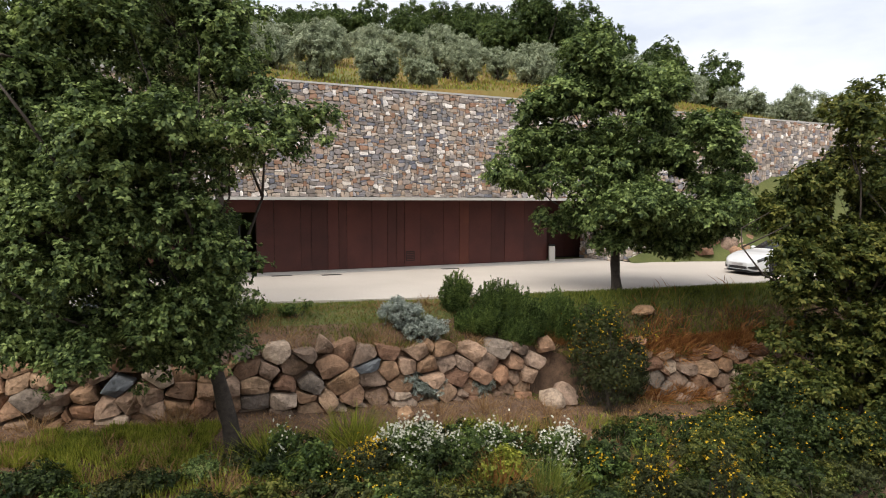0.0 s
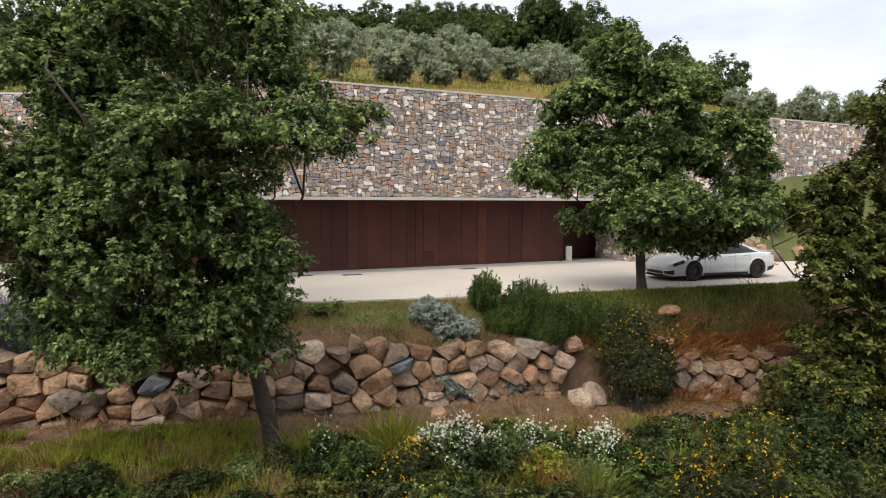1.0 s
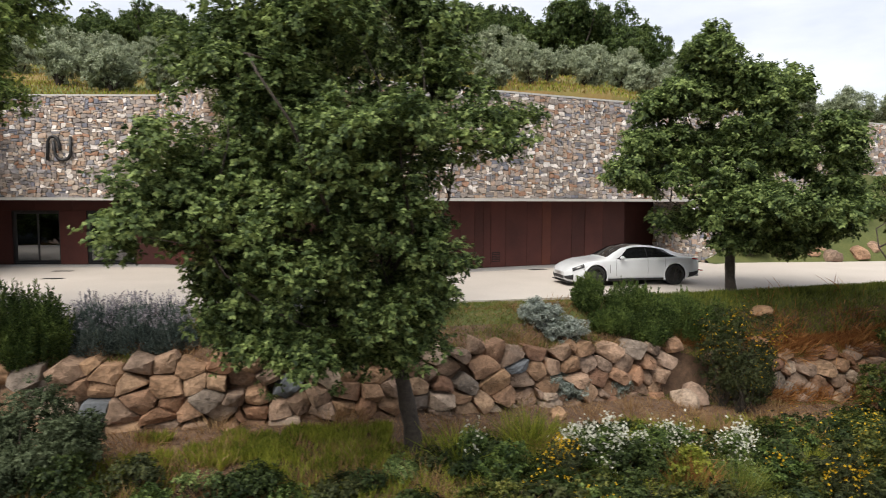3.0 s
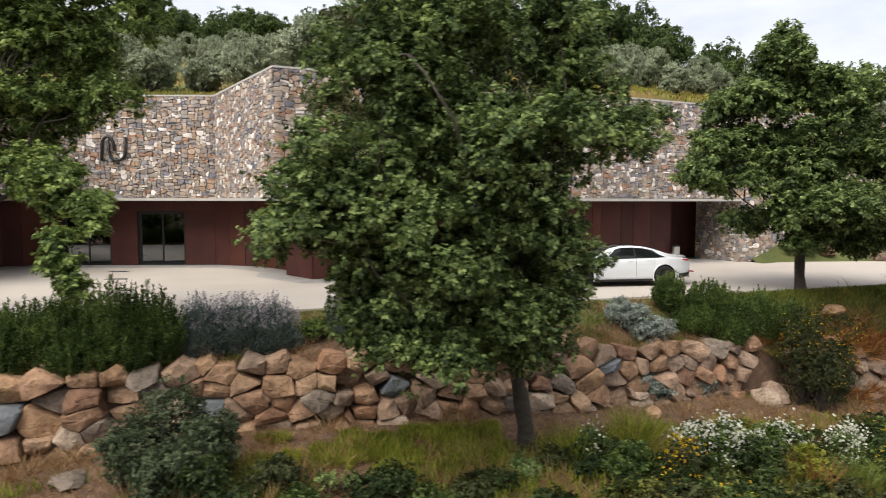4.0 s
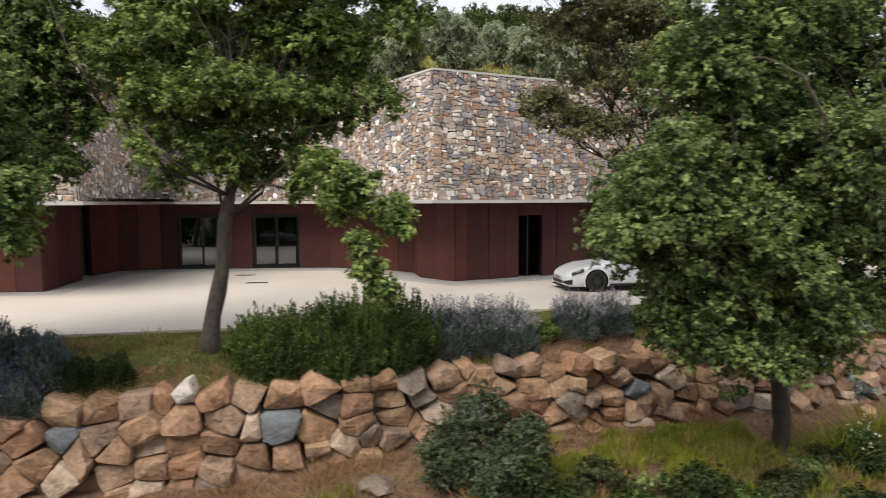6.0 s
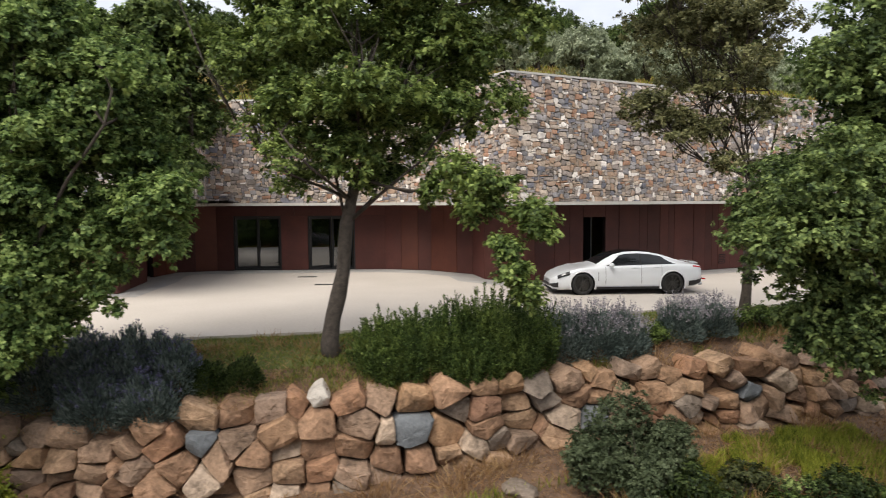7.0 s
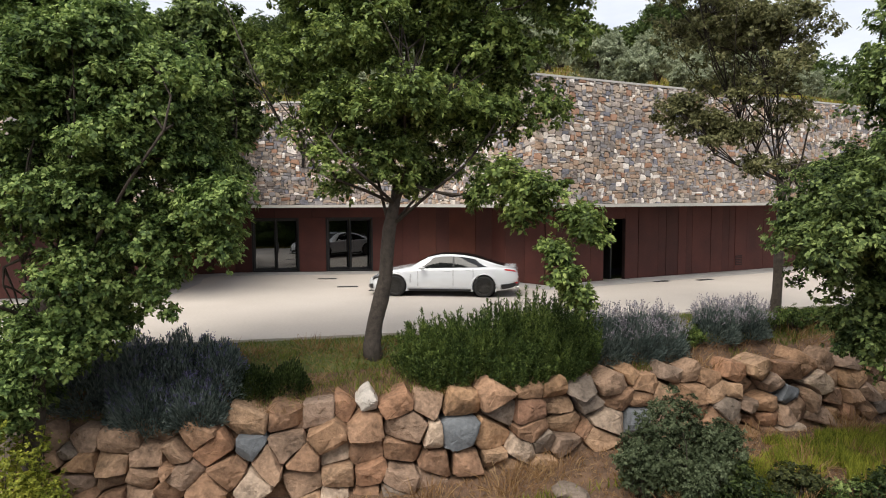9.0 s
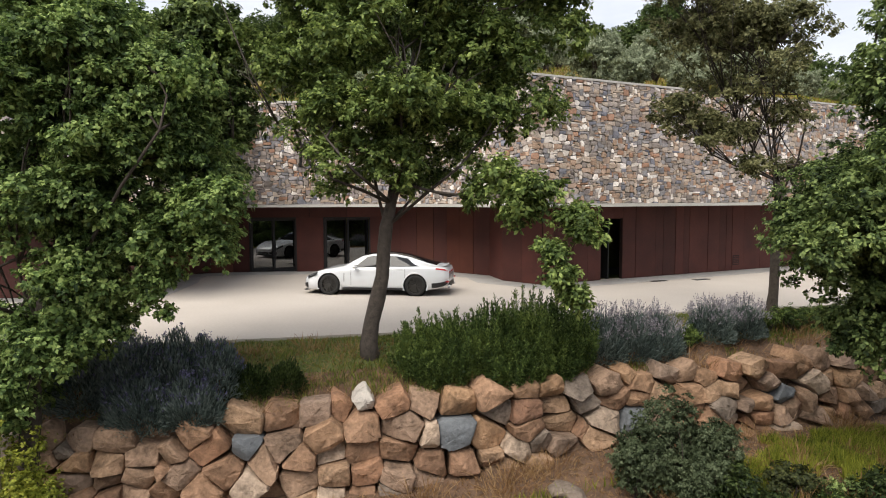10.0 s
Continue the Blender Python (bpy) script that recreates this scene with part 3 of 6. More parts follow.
def glazed_door(s0, s1, low=0.03, high=2.45):
    """A two-leaf glazed door in the back wall, from s0 to s1 metres along it."""
    m = Matrix.Translation((G_END.x, G_END.y, 0)) @ Matrix.Rotation(math.atan2(gd.y, gd.x), 4, "Z")
    d = new("door_glazed")
    d.matrix_world = m
    tagged(d, "black-framed double glass door, slightly ajar, mirroring the forecourt", "glass door", group="glazed doors of the recess")
    w, f = s1 - s0, 0.07
    box("frame_head", s0, s1, 0.05, 0.15, high - f, high, M["frame"], d)
    box("frame_foot", s0, s1, 0.05, 0.15, low - 0.02, low + 0.04, M["frame"], d)
    for a in (s0, s1 - f):
        box("frame_post", a, a + f, 0.052, 0.148, low + 0.04, high - f, M["frame"], d)
    mid = (s0 + s1) / 2
    for a, b in ((s0 + f, mid - 0.005), (mid + 0.005, s1 - f)):
        ajar = Matrix.Translation((a, 0.1, 0)) @ Matrix.Rotation(radians(19), 4, "Z") @ Matrix.Translation((-a, -0.1, 0))
        box("leaf_stile", a, a + 0.07, 0.07, 0.13, low + 0.045, high - f - 0.005, M["frame"], d, m=ajar)
        box("leaf_stile", b - 0.07, b, 0.07, 0.13, low + 0.045, high - f - 0.005, M["frame"], d, m=ajar)
        box("leaf_rail", a + 0.07, b - 0.07, 0.072, 0.128, low + 0.045, low + 0.15, M["frame"], d, m=ajar)
        box("leaf_rail", a + 0.07, b - 0.07, 0.072, 0.128, high - f - 0.09, high - f - 0.005, M["frame"], d, m=ajar)
        box("pane", a + 0.07, b - 0.07, 0.095, 0.103, low + 0.15, high - f - 0.09, M["glass"], d, m=ajar)
    box("handle", mid + 0.10, mid + 0.125, 0.02, 0.045, 0.85, 1.35, M["frame"], d)


def back_wall():
    """Posts between the glazed doors, and the panel over them."""
    total = (N3 - G_END).length
    doors = ((0.75, 2.85), (4.05, 6.15))
    cut = [0.0] + [v for d in doors for v in d] + [total]
    for i in range(0, len(cut), 2):
        a, b = along(G_END, N3, cut[i]), along(G_END, N3, cut[i + 1])
        steel_wall("wall_steel_post", a, b, (), "weathered steel panel between the glazed doors", z1=2.45)
    top = steel_wall("wall_steel_header", G_END, N3, (1.8, 3.45, 5.1), "weathered steel band over the glazed doors")
    for o in (top, *top.children):
        for v in o.data.vertices:
            v.co.z = max(v.co.z, 2.452)
    for a, b in doors:
        glazed_door(a, b)


back_wall()
steel_wall("wall_steel_turn", C_BACK, G_END, (0.8,), "weathered steel panels turning out of the recess", warm=(1,))
steel_wall("wall_steel_west_b", C_DOOR2, C_BACK, (0.9,), "rust-orange steel panels beside a dark doorway", warm=(0, 1))
steel_wall("wall_steel_west_a", C_OUT, C_DOOR, (1.2, 2.3), "dark red steel panels of the western wing")
steel_wall("wall_steel_west_front", C_OUT + Vector((-22, -1.5, 0)), C_OUT, (15, 17, 18.5, 19.8, 20.6, 21.2), "rust-red steel front of the western wing", warm=(5,))


def rooms():
    """Plain rooms added behind the doors, coloured dark so that the openings look into something dim."""
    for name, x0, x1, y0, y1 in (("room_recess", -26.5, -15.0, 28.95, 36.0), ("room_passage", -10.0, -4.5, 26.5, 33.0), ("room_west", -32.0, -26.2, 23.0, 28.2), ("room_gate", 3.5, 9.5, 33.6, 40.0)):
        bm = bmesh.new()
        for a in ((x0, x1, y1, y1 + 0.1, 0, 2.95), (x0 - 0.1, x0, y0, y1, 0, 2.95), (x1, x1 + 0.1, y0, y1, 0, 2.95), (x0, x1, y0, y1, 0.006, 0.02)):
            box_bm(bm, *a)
        tagged(part(name, bm, M["inside"]), "plain room added behind the facade, its dimness put into the colour", "room", kind="structure")


rooms()
box("door_leaf_narrow", 0.45, 0.50, 0.1, 1.2, 0.02, 2.4, M["frame"], m=Matrix.Translation(A0 + ua * DOOR0) @ Matrix.Rotation(radians(BEND), 4, "Z"))
tagged(bpy.data.objects["door_leaf_narrow"], "narrow black door standing open in the steel wall", "door", kind="structure")
# the gateway at the end of the steel front, and the stone pier beside it
GATE = A1 + ua * 1.45
back = steel_wall("wall_steel_gate", A1 + Vector((-0.55, 1.5, 0)), A1 + Vector((-0.55, 1.5, 0)) + ua * 3.2, (0.9, 2.0), "dark steel gate set back in the gateway")
PIER_IN = PIER + Vector((-U.y, U.x, 0)) * 2.6
w = backing("wall_pier", PIER_IN, PIER, -0.1, EAVE - 0.02, 0.45, "shaded rubble stone pier beside the gateway")
rubble(w, PIER_IN, PIER, 0.0, EAVE - 0.03, rng_s, lambda u, z: True)


def strip():
    """Grey band of washed concrete along the foot of the steel front."""
    V, F = [], []
    pts = [C_OUT + Vector((-20, -1.4, 0)), C_OUT, C_DOOR, C_DOOR2, C_BACK, G_END, N3, N2, N1, B_REC, B_IN, A0, A1, A1 + ua * 2.6]
    for i, p in enumerate(pts):
        a = (pts[i] - pts[max(i - 1, 0)])
        b = (pts[min(i + 1, len(pts) - 1)] - pts[i])
        a, b = (a if a.length else b).normalized(), (b if b.length else a).normalized()
        n = Vector((a.y, -a.x, 0)) + Vector((b.y, -b.x, 0))
        n.normalize()
        o = p + n * 1.2
        V += [(p.x, p.y, 0.006), (o.x, o.y, 0.006), (o.x, o.y, 0.001)]
    for i in range(len(pts) - 1):
        F += [(i * 3, i * 3 + 1, i * 3 + 4, i * 3 + 3), (i * 3 + 1, i * 3 + 2, i * 3 + 5, i * 3 + 4)]
    tagged(solid("pavement_strip", V, F, M["strip"]), "grey washed concrete band along the facade", "pavement", kind="structure")


strip()

# ---- boulder wall ----


def boulder_cells(length, height, rng, first):
    """Outlines of tightly fitted angular stones: a power diagram of seeds set in uneven courses."""
    seeds = list(first)
    z = -0.2
    while z < height + 0.3:
        tall = rng.uniform(0.34, 0.50)
        x = -0.5 + rng.uniform(0, 0.6)
        while x < length + 0.5:
            wide = rng.uniform(0.36, 0.95)
            p = (x + wide / 2, z + tall / 2 + rng.normal() * 0.07)
            if all(math.hypot(p[0] - s[0], (p[1] - s[1]) * 1.4) > s[2] * 1.9 for s in first):
                seeds.append((*p, 0.20 + 0.16 * wide))
                if wide > 0.8 and rng.random() < 0.45:
                    seeds.append((p[0] + wide * 0.5, p[1] + rng.choice((-1, 1)) * tall * 0.42, 0.14))
            x += wide
        z += tall
    P = np.array(seeds)
    cells = []
    for i, (x, z, r) in enumerate(P):
        if not (0 <= x <= length and -0.1 <= z <= height - 0.04):
            continue
        poly = [(x - 1, z - 1), (x + 1, z - 1), (x + 1, z + 1), (x - 1, z + 1)]
        for j in np.where(np.hypot(P[:, 0] - x, P[:, 1] - z) < 1.5)[0]:
            if j == i:
                continue
            n = P[j, :2] - (x, z)
            lim = (float(n @ n) + r * r - P[j, 2] ** 2) / 2
            cut = []
            for k in range(len(poly)):
                p, q = poly[k], poly[(k + 1) % len(poly)]
                dp = n[0] * (p[0] - x) + n[1] * (p[1] - z) - lim
                dq = n[0] * (q[0] - x) + n[1] * (q[1] - z) - lim
                if dp <= 0:
                    cut.append(p)
                if dp * dq < 0:
                    f = dp / (dp - dq)
                    cut.append((p[0] + (q[0] - p[0]) * f, p[1] + (q[1] - p[1]) * f))
            poly = cut
        most = 4 if rng.random() < 0.45 else 5
        while len(poly) > most:
            k = min(range(len(poly)), key=lambda e: math.dist(poly[e], poly[e - 1]))
            a, b = poly[k - 1], poly[k]
            poly[k] = ((a[0] + b[0]) / 2, (a[1] + b[1]) / 2)
            poly.pop(k - 1)
        if len(poly) > 2:
            cells.append((np.array(poly), i))
    return cells


def boulder_shape(P, depth, rng, round_off):
    """An angular stone over the outline P: chamfered corners and a front broken into a few flat planes."""
    Q = []
    for i in range(len(P)):
        a, b, c = P[i - 1], P[i], P[(i + 1) % len(P)]
        k = rng.uniform(0.05, 0.13) + round_off
        Q += [b + (a - b) * k, b + (c - b) * k]
    P = np.array(Q)
    P = P[[i for i in range(len(P)) if np.linalg.norm(P[i] - P[i - 1]) > 0.02]]
    P = np.stack([P, (P + np.roll(P, -1, 0)) / 2], 1).reshape(-1, 2) + rng.normal(size=(2 * len(P), 2)) * 0.009
    c = P.mean(0)
    d = np.linalg.norm(P - c, axis=1, keepdims=True)
    P = c + (P - c) * np.clip((d - rng.uniform(-0.022, 0.008)) / d, 0.4, 1.1)
    size = np.abs(P - c).max()
    tilt = rng.normal(size=2) * 0.16
    planes = []
    for _ in range(3):
        w = rng.uniform(0, 2 * math.pi)
        planes.append((np.array((math.cos(w), math.sin(w))), rng.uniform(0.2, 0.85), rng.uniform(0.1, 0.5)))
    V, F, n = [], [], len(P)
    rings = ((0.95, -0.9), (1.0, 0.0), (1.0, 0.72), (0.97, 0.92), (0.90, 0.99), (0.62, 1.0), (0.32, 1.0))
    for s, h in rings:
        for p in P:
            q = (p - c) * s
            u = q / size
            t = h * depth
            if h > 0.5:
                t *= min([1 + float(tilt @ u)] + [1 + float(tilt @ u) - k * max(0.0, float(w @ u) - o) for w, k, o in planes])
                t += rng.normal() * 0.006
            V.append((c[0] + q[0], -t, c[1] + q[1]))
    for r in range(len(rings) - 1):
        for i in range(n):
            F.append((r * n + i, r * n + (i + 1) % n, (r + 1) * n + (i + 1) % n, (r + 1) * n + i))
    V.append((c[0], -depth, c[1]))
    last = (len(rings) - 1) * n
    F += [(last + i, last + (i + 1) % n, len(V) - 1) for i in range(n)]
    return V, F, c


# single stones that stand out: (x, height, radius, material)
MARKED = ((-14.65, -1.25, 0.32, "rock_slate"), (-7.2, -1.22, 0.27, "rock_slate"), (-10.9, -1.42, 0.24, "rock_slate"), (-1.75, -1.25, 0.26, "rock_slate"), (-16.43, -0.62, 0.19, "rock_pale"), (-18.6, -1.4, 0.22, "rock_slate"))


def boulder_wall():
    rng = np.random.default_rng(5)
    H = 2.0
    for x0, x1, soft, name, label in ((-26.0, 2.75, 0.0, "wall_boulders", "dry-stacked retaining wall of large ochre sandstone boulders"), (4.2, 10.6, 0.05, "wall_boulders_east", "short stretch of rounded grey-ochre boulders in the bank")):
        root = new(name)
        tagged(root, label, "boulder wall", kind="structure")
        xs = np.arange(x0, x1 + 0.01, 0.05)
        ys = np.array([rock_y(x) for x in xs])
        arc = np.concatenate([[0], np.cumsum(np.hypot(np.diff(xs), np.diff(ys)))])
        marked = [q for q in MARKED if x0 < q[0] < x1]
        first = []
        for x, z, r, _ in marked:
            top, foot = float(np.interp(x, *TOP)), float(np.interp(x, *FOOT))
            first.append((float(np.interp(x, xs, arc)), (z - foot + 0.12) * H / (top - foot + 0.25), r))
        for P, index in boulder_cells(arc[-1], H, rng, first):
            if np.ptp(P[:, 0]) < 0.15 or np.ptp(P[:, 1]) < 0.12:
                continue
            mid = float(np.interp(P[:, 0].mean(), arc, xs))
            V, F, c = boulder_shape(P, rng.uniform(0.24, 0.42), rng, soft + (0.06 if mid > -4 else 0.0))
            top, foot = float(np.interp(mid, *TOP)), float(np.interp(mid, *FOOT))
            k = (top - foot + 0.25) / H
            jut = rng.uniform(-0.09, 0.09) - (0.25 if rng.random() < 0.06 else 0)
            nod = rng.normal() * 0.12
            W = []
            for a, o, z in V:
                xx = float(np.interp(a, arc, xs))
                slope = math.atan2(rock_y(xx + 0.4) - rock_y(xx - 0.4), 0.8)
                out = -o - 0.10 - 0.16 * z + jut - nod * (z - c[1])
                wob = 0.030 * noise.noise(Vector((xx * 3.1 + jut * 40, z * 3.6, out * 2))) + 0.020 * noise.noise(Vector((xx * 9, z * 9, jut * 90 + out * 5)))
                over = max(0.0, a - arc[-1])
                W.append((xx + over + math.sin(slope) * (out + wob), rock_y(xx) - math.cos(slope) * (out + wob), foot - 0.12 + z * k + wob * 0.5))
            ob = solid("boulder", W, F, M[marked[index][3] if index < len(marked) else "rock"], root)
            ob.data.polygons.foreach_set("use_smooth", [True] * len(ob.data.polygons))
            ob.data.set_sharp_from_angle(angle=radians(24))


boulder_wall()

# ---- trees and shrubs ----


def fill(lobes, n, rng, shell=0.5, gap=0.25, seed=0.0):
    """Clump centres inside the lobes (cx, cy, cz, rx, ry, rz), nearer their skins, with holes where a noise says so."""
    vol = np.array([l[3] * l[4] * l[5] for l in lobes]) ** 0.75
    pick = np.concatenate([np.repeat(np.arange(len(lobes)), 2), rng.choice(len(lobes), size=n * 2, p=vol / vol.sum())])
    out, home, size = [], [], []
    for i in pick:
        cx, cy, cz, rx, ry, rz = lobes[i]
        d = rng.normal(size=3)
        d /= np.linalg.norm(d)
        r = shell + (1 - shell) * rng.random() ** 0.6
        p = np.array((cx, cy, cz)) + d * r * np.array((rx, ry, rz))
        if len(out) > 2 * len(lobes) and noise.noise(Vector(p * 0.75 + seed)) < -gap:
            continue
        out.append(p)
        home.append((cx, cy, cz))
        size.append(min(rx, rz * 1.3))
        if len(out) >= n:
            break
    return np.array(out), np.array(home), np.array(size)


def crown(name, lobes, clumps, per, radius, leaf, width, material, rng, parent, shell=0.5, gap=0.25, flat=0.75, droop=0.15, label="", boughs=0, bough=0.7):
    # the lobes are the outer skin: boughs and clumps keep inside it
    inset = 0.55 * bough + 0.2 * radius if boughs else 0.4 * radius
    core = [(*l[:3], *(max(0.3 * r, r - inset) for r in l[3:])) for l in lobes]
    c, home, size = fill(core, boughs or clumps, rng, shell, gap, rng.uniform(0, 50))
    skin_r = {l[:3]: min(l[3], l[5] * 1.3) for l in lobes}
    size = np.array([skin_r[tuple(h)] for h in home])
    if boughs:
        each = clumps // boughs
        nb = len(c)
        d = rng.normal(size=(nb, each, 3))
        d[:, :, 2] = np.where(d[:, :, 2] < -0.8, -d[:, :, 2], d[:, :, 2])
        d /= np.linalg.norm(d, axis=2, keepdims=True)
        d *= (0.35 + 0.65 * rng.random((nb, each, 1)) ** 0.6) * (np.minimum(bough, size * 0.85)[:, None, None] * rng.uniform(0.6, 1.35, (nb, 1, 1)))
        d[:, :, 2] *= 0.9
        home = np.repeat(c - np.array((0, 0, 0.3)), each, 0)
        c = (c[:, None] + d).reshape(-1, 3)
        thin = np.repeat(size, each)
        keep = (thin > 0.45) | (rng.random(len(c)) < 0.42)
        c, home = c[keep], home[keep]
    # every clump carries shoots, and every shoot ends in a rosette of leaves
    n, tuft_n = len(c), 8
    shoots = max(3, per // tuft_n)
    rad = radius * rng.uniform(0.6, 1.3, n)
    out = c - home
    out /= np.maximum(np.linalg.norm(out, axis=1, keepdims=True), 1e-6)
    off = rng.normal(size=(n, shoots, 3)) + out[:, None] * 0.35 + np.array((0, 0, 0.25))
    off /= np.linalg.norm(off, axis=2, keepdims=True)
    tip = c[:, None] + off * np.array((1, 1, flat)) * (0.35 + 0.75 * rng.random((n, shoots, 1)) ** 0.6) * rad[:, None, None]
    grow = off + out[:, None] * 0.35 + np.array((0, 0, 0.45)) + rng.normal(size=off.shape) * 0.25
    grow /= np.linalg.norm(grow, axis=2, keepdims=True)
    tip, grow = np.repeat(tip.reshape(-1, 3), tuft_n, 0), np.repeat(grow.reshape(-1, 3), tuft_n, 0)
    ray = rng.normal(size=tip.shape)
    ray -= grow * (ray * grow).sum(1, keepdims=True)
    ray /= np.maximum(np.linalg.norm(ray, axis=1, keepdims=True), 1e-6)
    lift = rng.uniform(-0.15, 0.85, (len(tip), 1))
    axis = ray + grow * lift
    face = grow - ray * lift * 0.8 + rng.normal(size=tip.shape) * 0.22
    q = leaves(tip - grow * rng.uniform(0, 0.9, (len(tip), 1)) * leaf, axis, leaf, width, rng, droop, face)
    return quads(name, q, material, parent, label), c


def limb_path(a, b, rng, bend=0.12, steps=6):
    a, b = Vector(a), Vector(b)
    d = (b - a)
    k = Vector(rng.normal(size=3)) * d.length * bend
    pts = []
    for i in range(steps + 1):
        t = i / steps
        pts.append(a + d * t + k * math.sin(math.pi * t) + Vector(rng.normal(size=3)) * d.length * 0.012 * (0 < i < steps))
    return pts


def tree(name, base, fork, lobes, girth, clumps, per, radius, leaf, width, leaf_mat, bark, label, seed, shell=0.5, gap=0.25, lean=None, category="tree", twigs=60, boughs=50, bough=0.7, wave=0.0):
    """Tapered trunk from base to fork, limbs to the lobes, twigs to the clumps, and the crown. Places in world metres."""
    rng = np.random.default_rng(seed)
    root = new(name)
    root.location = base
    tagged(root, label, category)
    o = Vector(base)
    rel = [(l[0] - o.x, l[1] - o.y, l[2] - o.z, *l[3:]) for l in lobes]
    f = Vector(fork) - o
    mid = lean if lean is not None else f * 0.5 + Vector((rng.normal() * 0.1, rng.normal() * 0.1, 0))
    pts = []
    for i in range(9):
        t = i / 8
        p = Vector((0, 0, -0.25)) * (1 - t) ** 2 + Vector(mid) * 2 * t * (1 - t) + f * t * t
        pts.append(p + Vector((rng.normal() + 10 * wave / girth * math.sin(2 * math.pi * t * 1.5 + math.pi), rng.normal(), 0)) * girth * 0.10)
    V, F = tube(pts, [girth * (1.25 - 0.22 * min(i / 1.5, 1) - 0.42 * i / 8 + 0.06 * math.sin(i * 2.3 + girth * 40)) for i in range(9)], 10)
    solid("trunk", V, F, M[bark], root, smooth=True)
    ends = []
    for i, l in enumerate(rel):
        tip = Vector(l[:3]) + Vector((0, 0, 0.3 * l[5]))
        if l[3] < 0.75:
            continue
        start = pts[rng.integers(6, 9)]
        lp = limb_path(start, tip, rng, 0.20)
        V, F = tube(lp, [girth * 0.20 * (1 - 0.8 * k / 6) for k in range(7)], 6)
        solid("limb", V, F, M[bark], root, smooth=True)
        ends.append(lp)
    ob, c = crown("crown", rel, clumps, per, radius, leaf, width, M[leaf_mat], rng, root, shell, gap, boughs=boughs, bough=bough)
    V2, F2 = [], []
    for q in c[rng.choice(len(c), min(twigs, len(c)), replace=False)]:
        q = Vector(q)
        lp = min(ends, key=lambda e: (e[-1] - q).length)
        s = lp[rng.integers(2, 6)]
        V, F = tube(limb_path(s, q, rng, 0.08, 3), [girth * 0.14, girth * 0.10, girth * 0.06, girth * 0.03], 4)
        k = len(V2)
        V2 += V
        F2 += [tuple(i + k for i in ff) for ff in F]
    tagged(solid("twigwork", V2, F2, M[bark], root, smooth=True), kind="stuff")
    return root


# the large oak that stands below the boulder wall, close to the eye
tree("oak_tree", (-4.3, 12.9, -2.4), (-5.05, 12.2, 0.9),
     [(-5.48, 11.41, 6.84, 1.69, 1.44, 0.89), (-5.4, 11.0, 5.66, 2.08, 1.76, 1.21), (-3.84, 11.76, 5.35, 1.24, 1.06, 1.04), (-3.16, 11.12, 3.91, 0.74, 0.63, 0.64), (-2.36, 11.76, 4.31, 0.38, 0.32, 0.31), (-5.69, 10.9, 3.93, 2.32, 1.98, 1.36),
      (-7.52, 10.1, 3.68, 1.3, 1.11, 0.9), (-8.19, 10.0, 2.51, 1.08, 0.91, 0.58), (-6.08, 10.8, 2.29, 2.14, 1.81, 1.21), (-4.1, 11.25, 2.27, 1.16, 0.99, 1.06), (-5.67, 11.0, 0.98, 1.89, 1.61, 0.9), (-4.22, 11.34, 0.82, 1.08, 0.92, 0.77),
      (-5.11, 11.66, 0.01, 1.28, 1.08, 0.48), (-6.08, 10.2, 0.27, 0.7, 0.59, 0.37), (-7.0, 10.4, 4.97, 1.28, 1.09, 0.96), (-6.73, 10.6, 6.29, 1.02, 0.87, 0.74), (-4.09, 11.33, 6.33, 0.69, 0.59, 0.79), (-8.84, 9.9, 2.16, 0.4, 0.34, 0.28),
      (-7.03, 10.5, 1.4, 1.04, 0.89, 0.76), (-7.04, 10.6, 0.66, 0.82, 0.7, 0.63), (-3.8, 11.2, 1.66, 0.81, 0.69, 0.76), (-6.37, 10.9, 0.4, 0.89, 0.76, 0.55), (-8.05, 10.0, 2.96, 0.94, 0.8, 0.58), (-3.44, 11.44, 4.59, 0.71, 0.6, 0.71),
      (-4.99, 11.02, 3.17, 1.38, 1.17, 1.08), (-4.6, 11.6, 1.62, 1.26, 1.07, 1.05),
      (-7.6, 11.2, 1.63, 1.13, 1.13, 0.97), (-7.99, 11.2, 2.35, 1.17, 1.17, 0.77), (-7.21, 11.1, 0.76, 0.72, 0.72, 0.61),
      (-4.45, 11.9, 0.28, 1.02, 1.02, 0.65), (-5.06, 11.6, 0.77, 1.15, 1.15, 0.73),
      (-7.71, 11.3, 3.36, 0.92, 0.92, 0.82), (-8.27, 11.2, 2.76, 0.81, 0.81, 0.56)],
     0.19, 3300, 104, 0.29, 0.088, 0.028, "oak", "bark", "large leaning oak with a dense green crown below the boulder wall", 21, gap=0.42, shell=0.25, lean=(-0.15, 0.0, 1.6), boughs=230, bough=0.62)
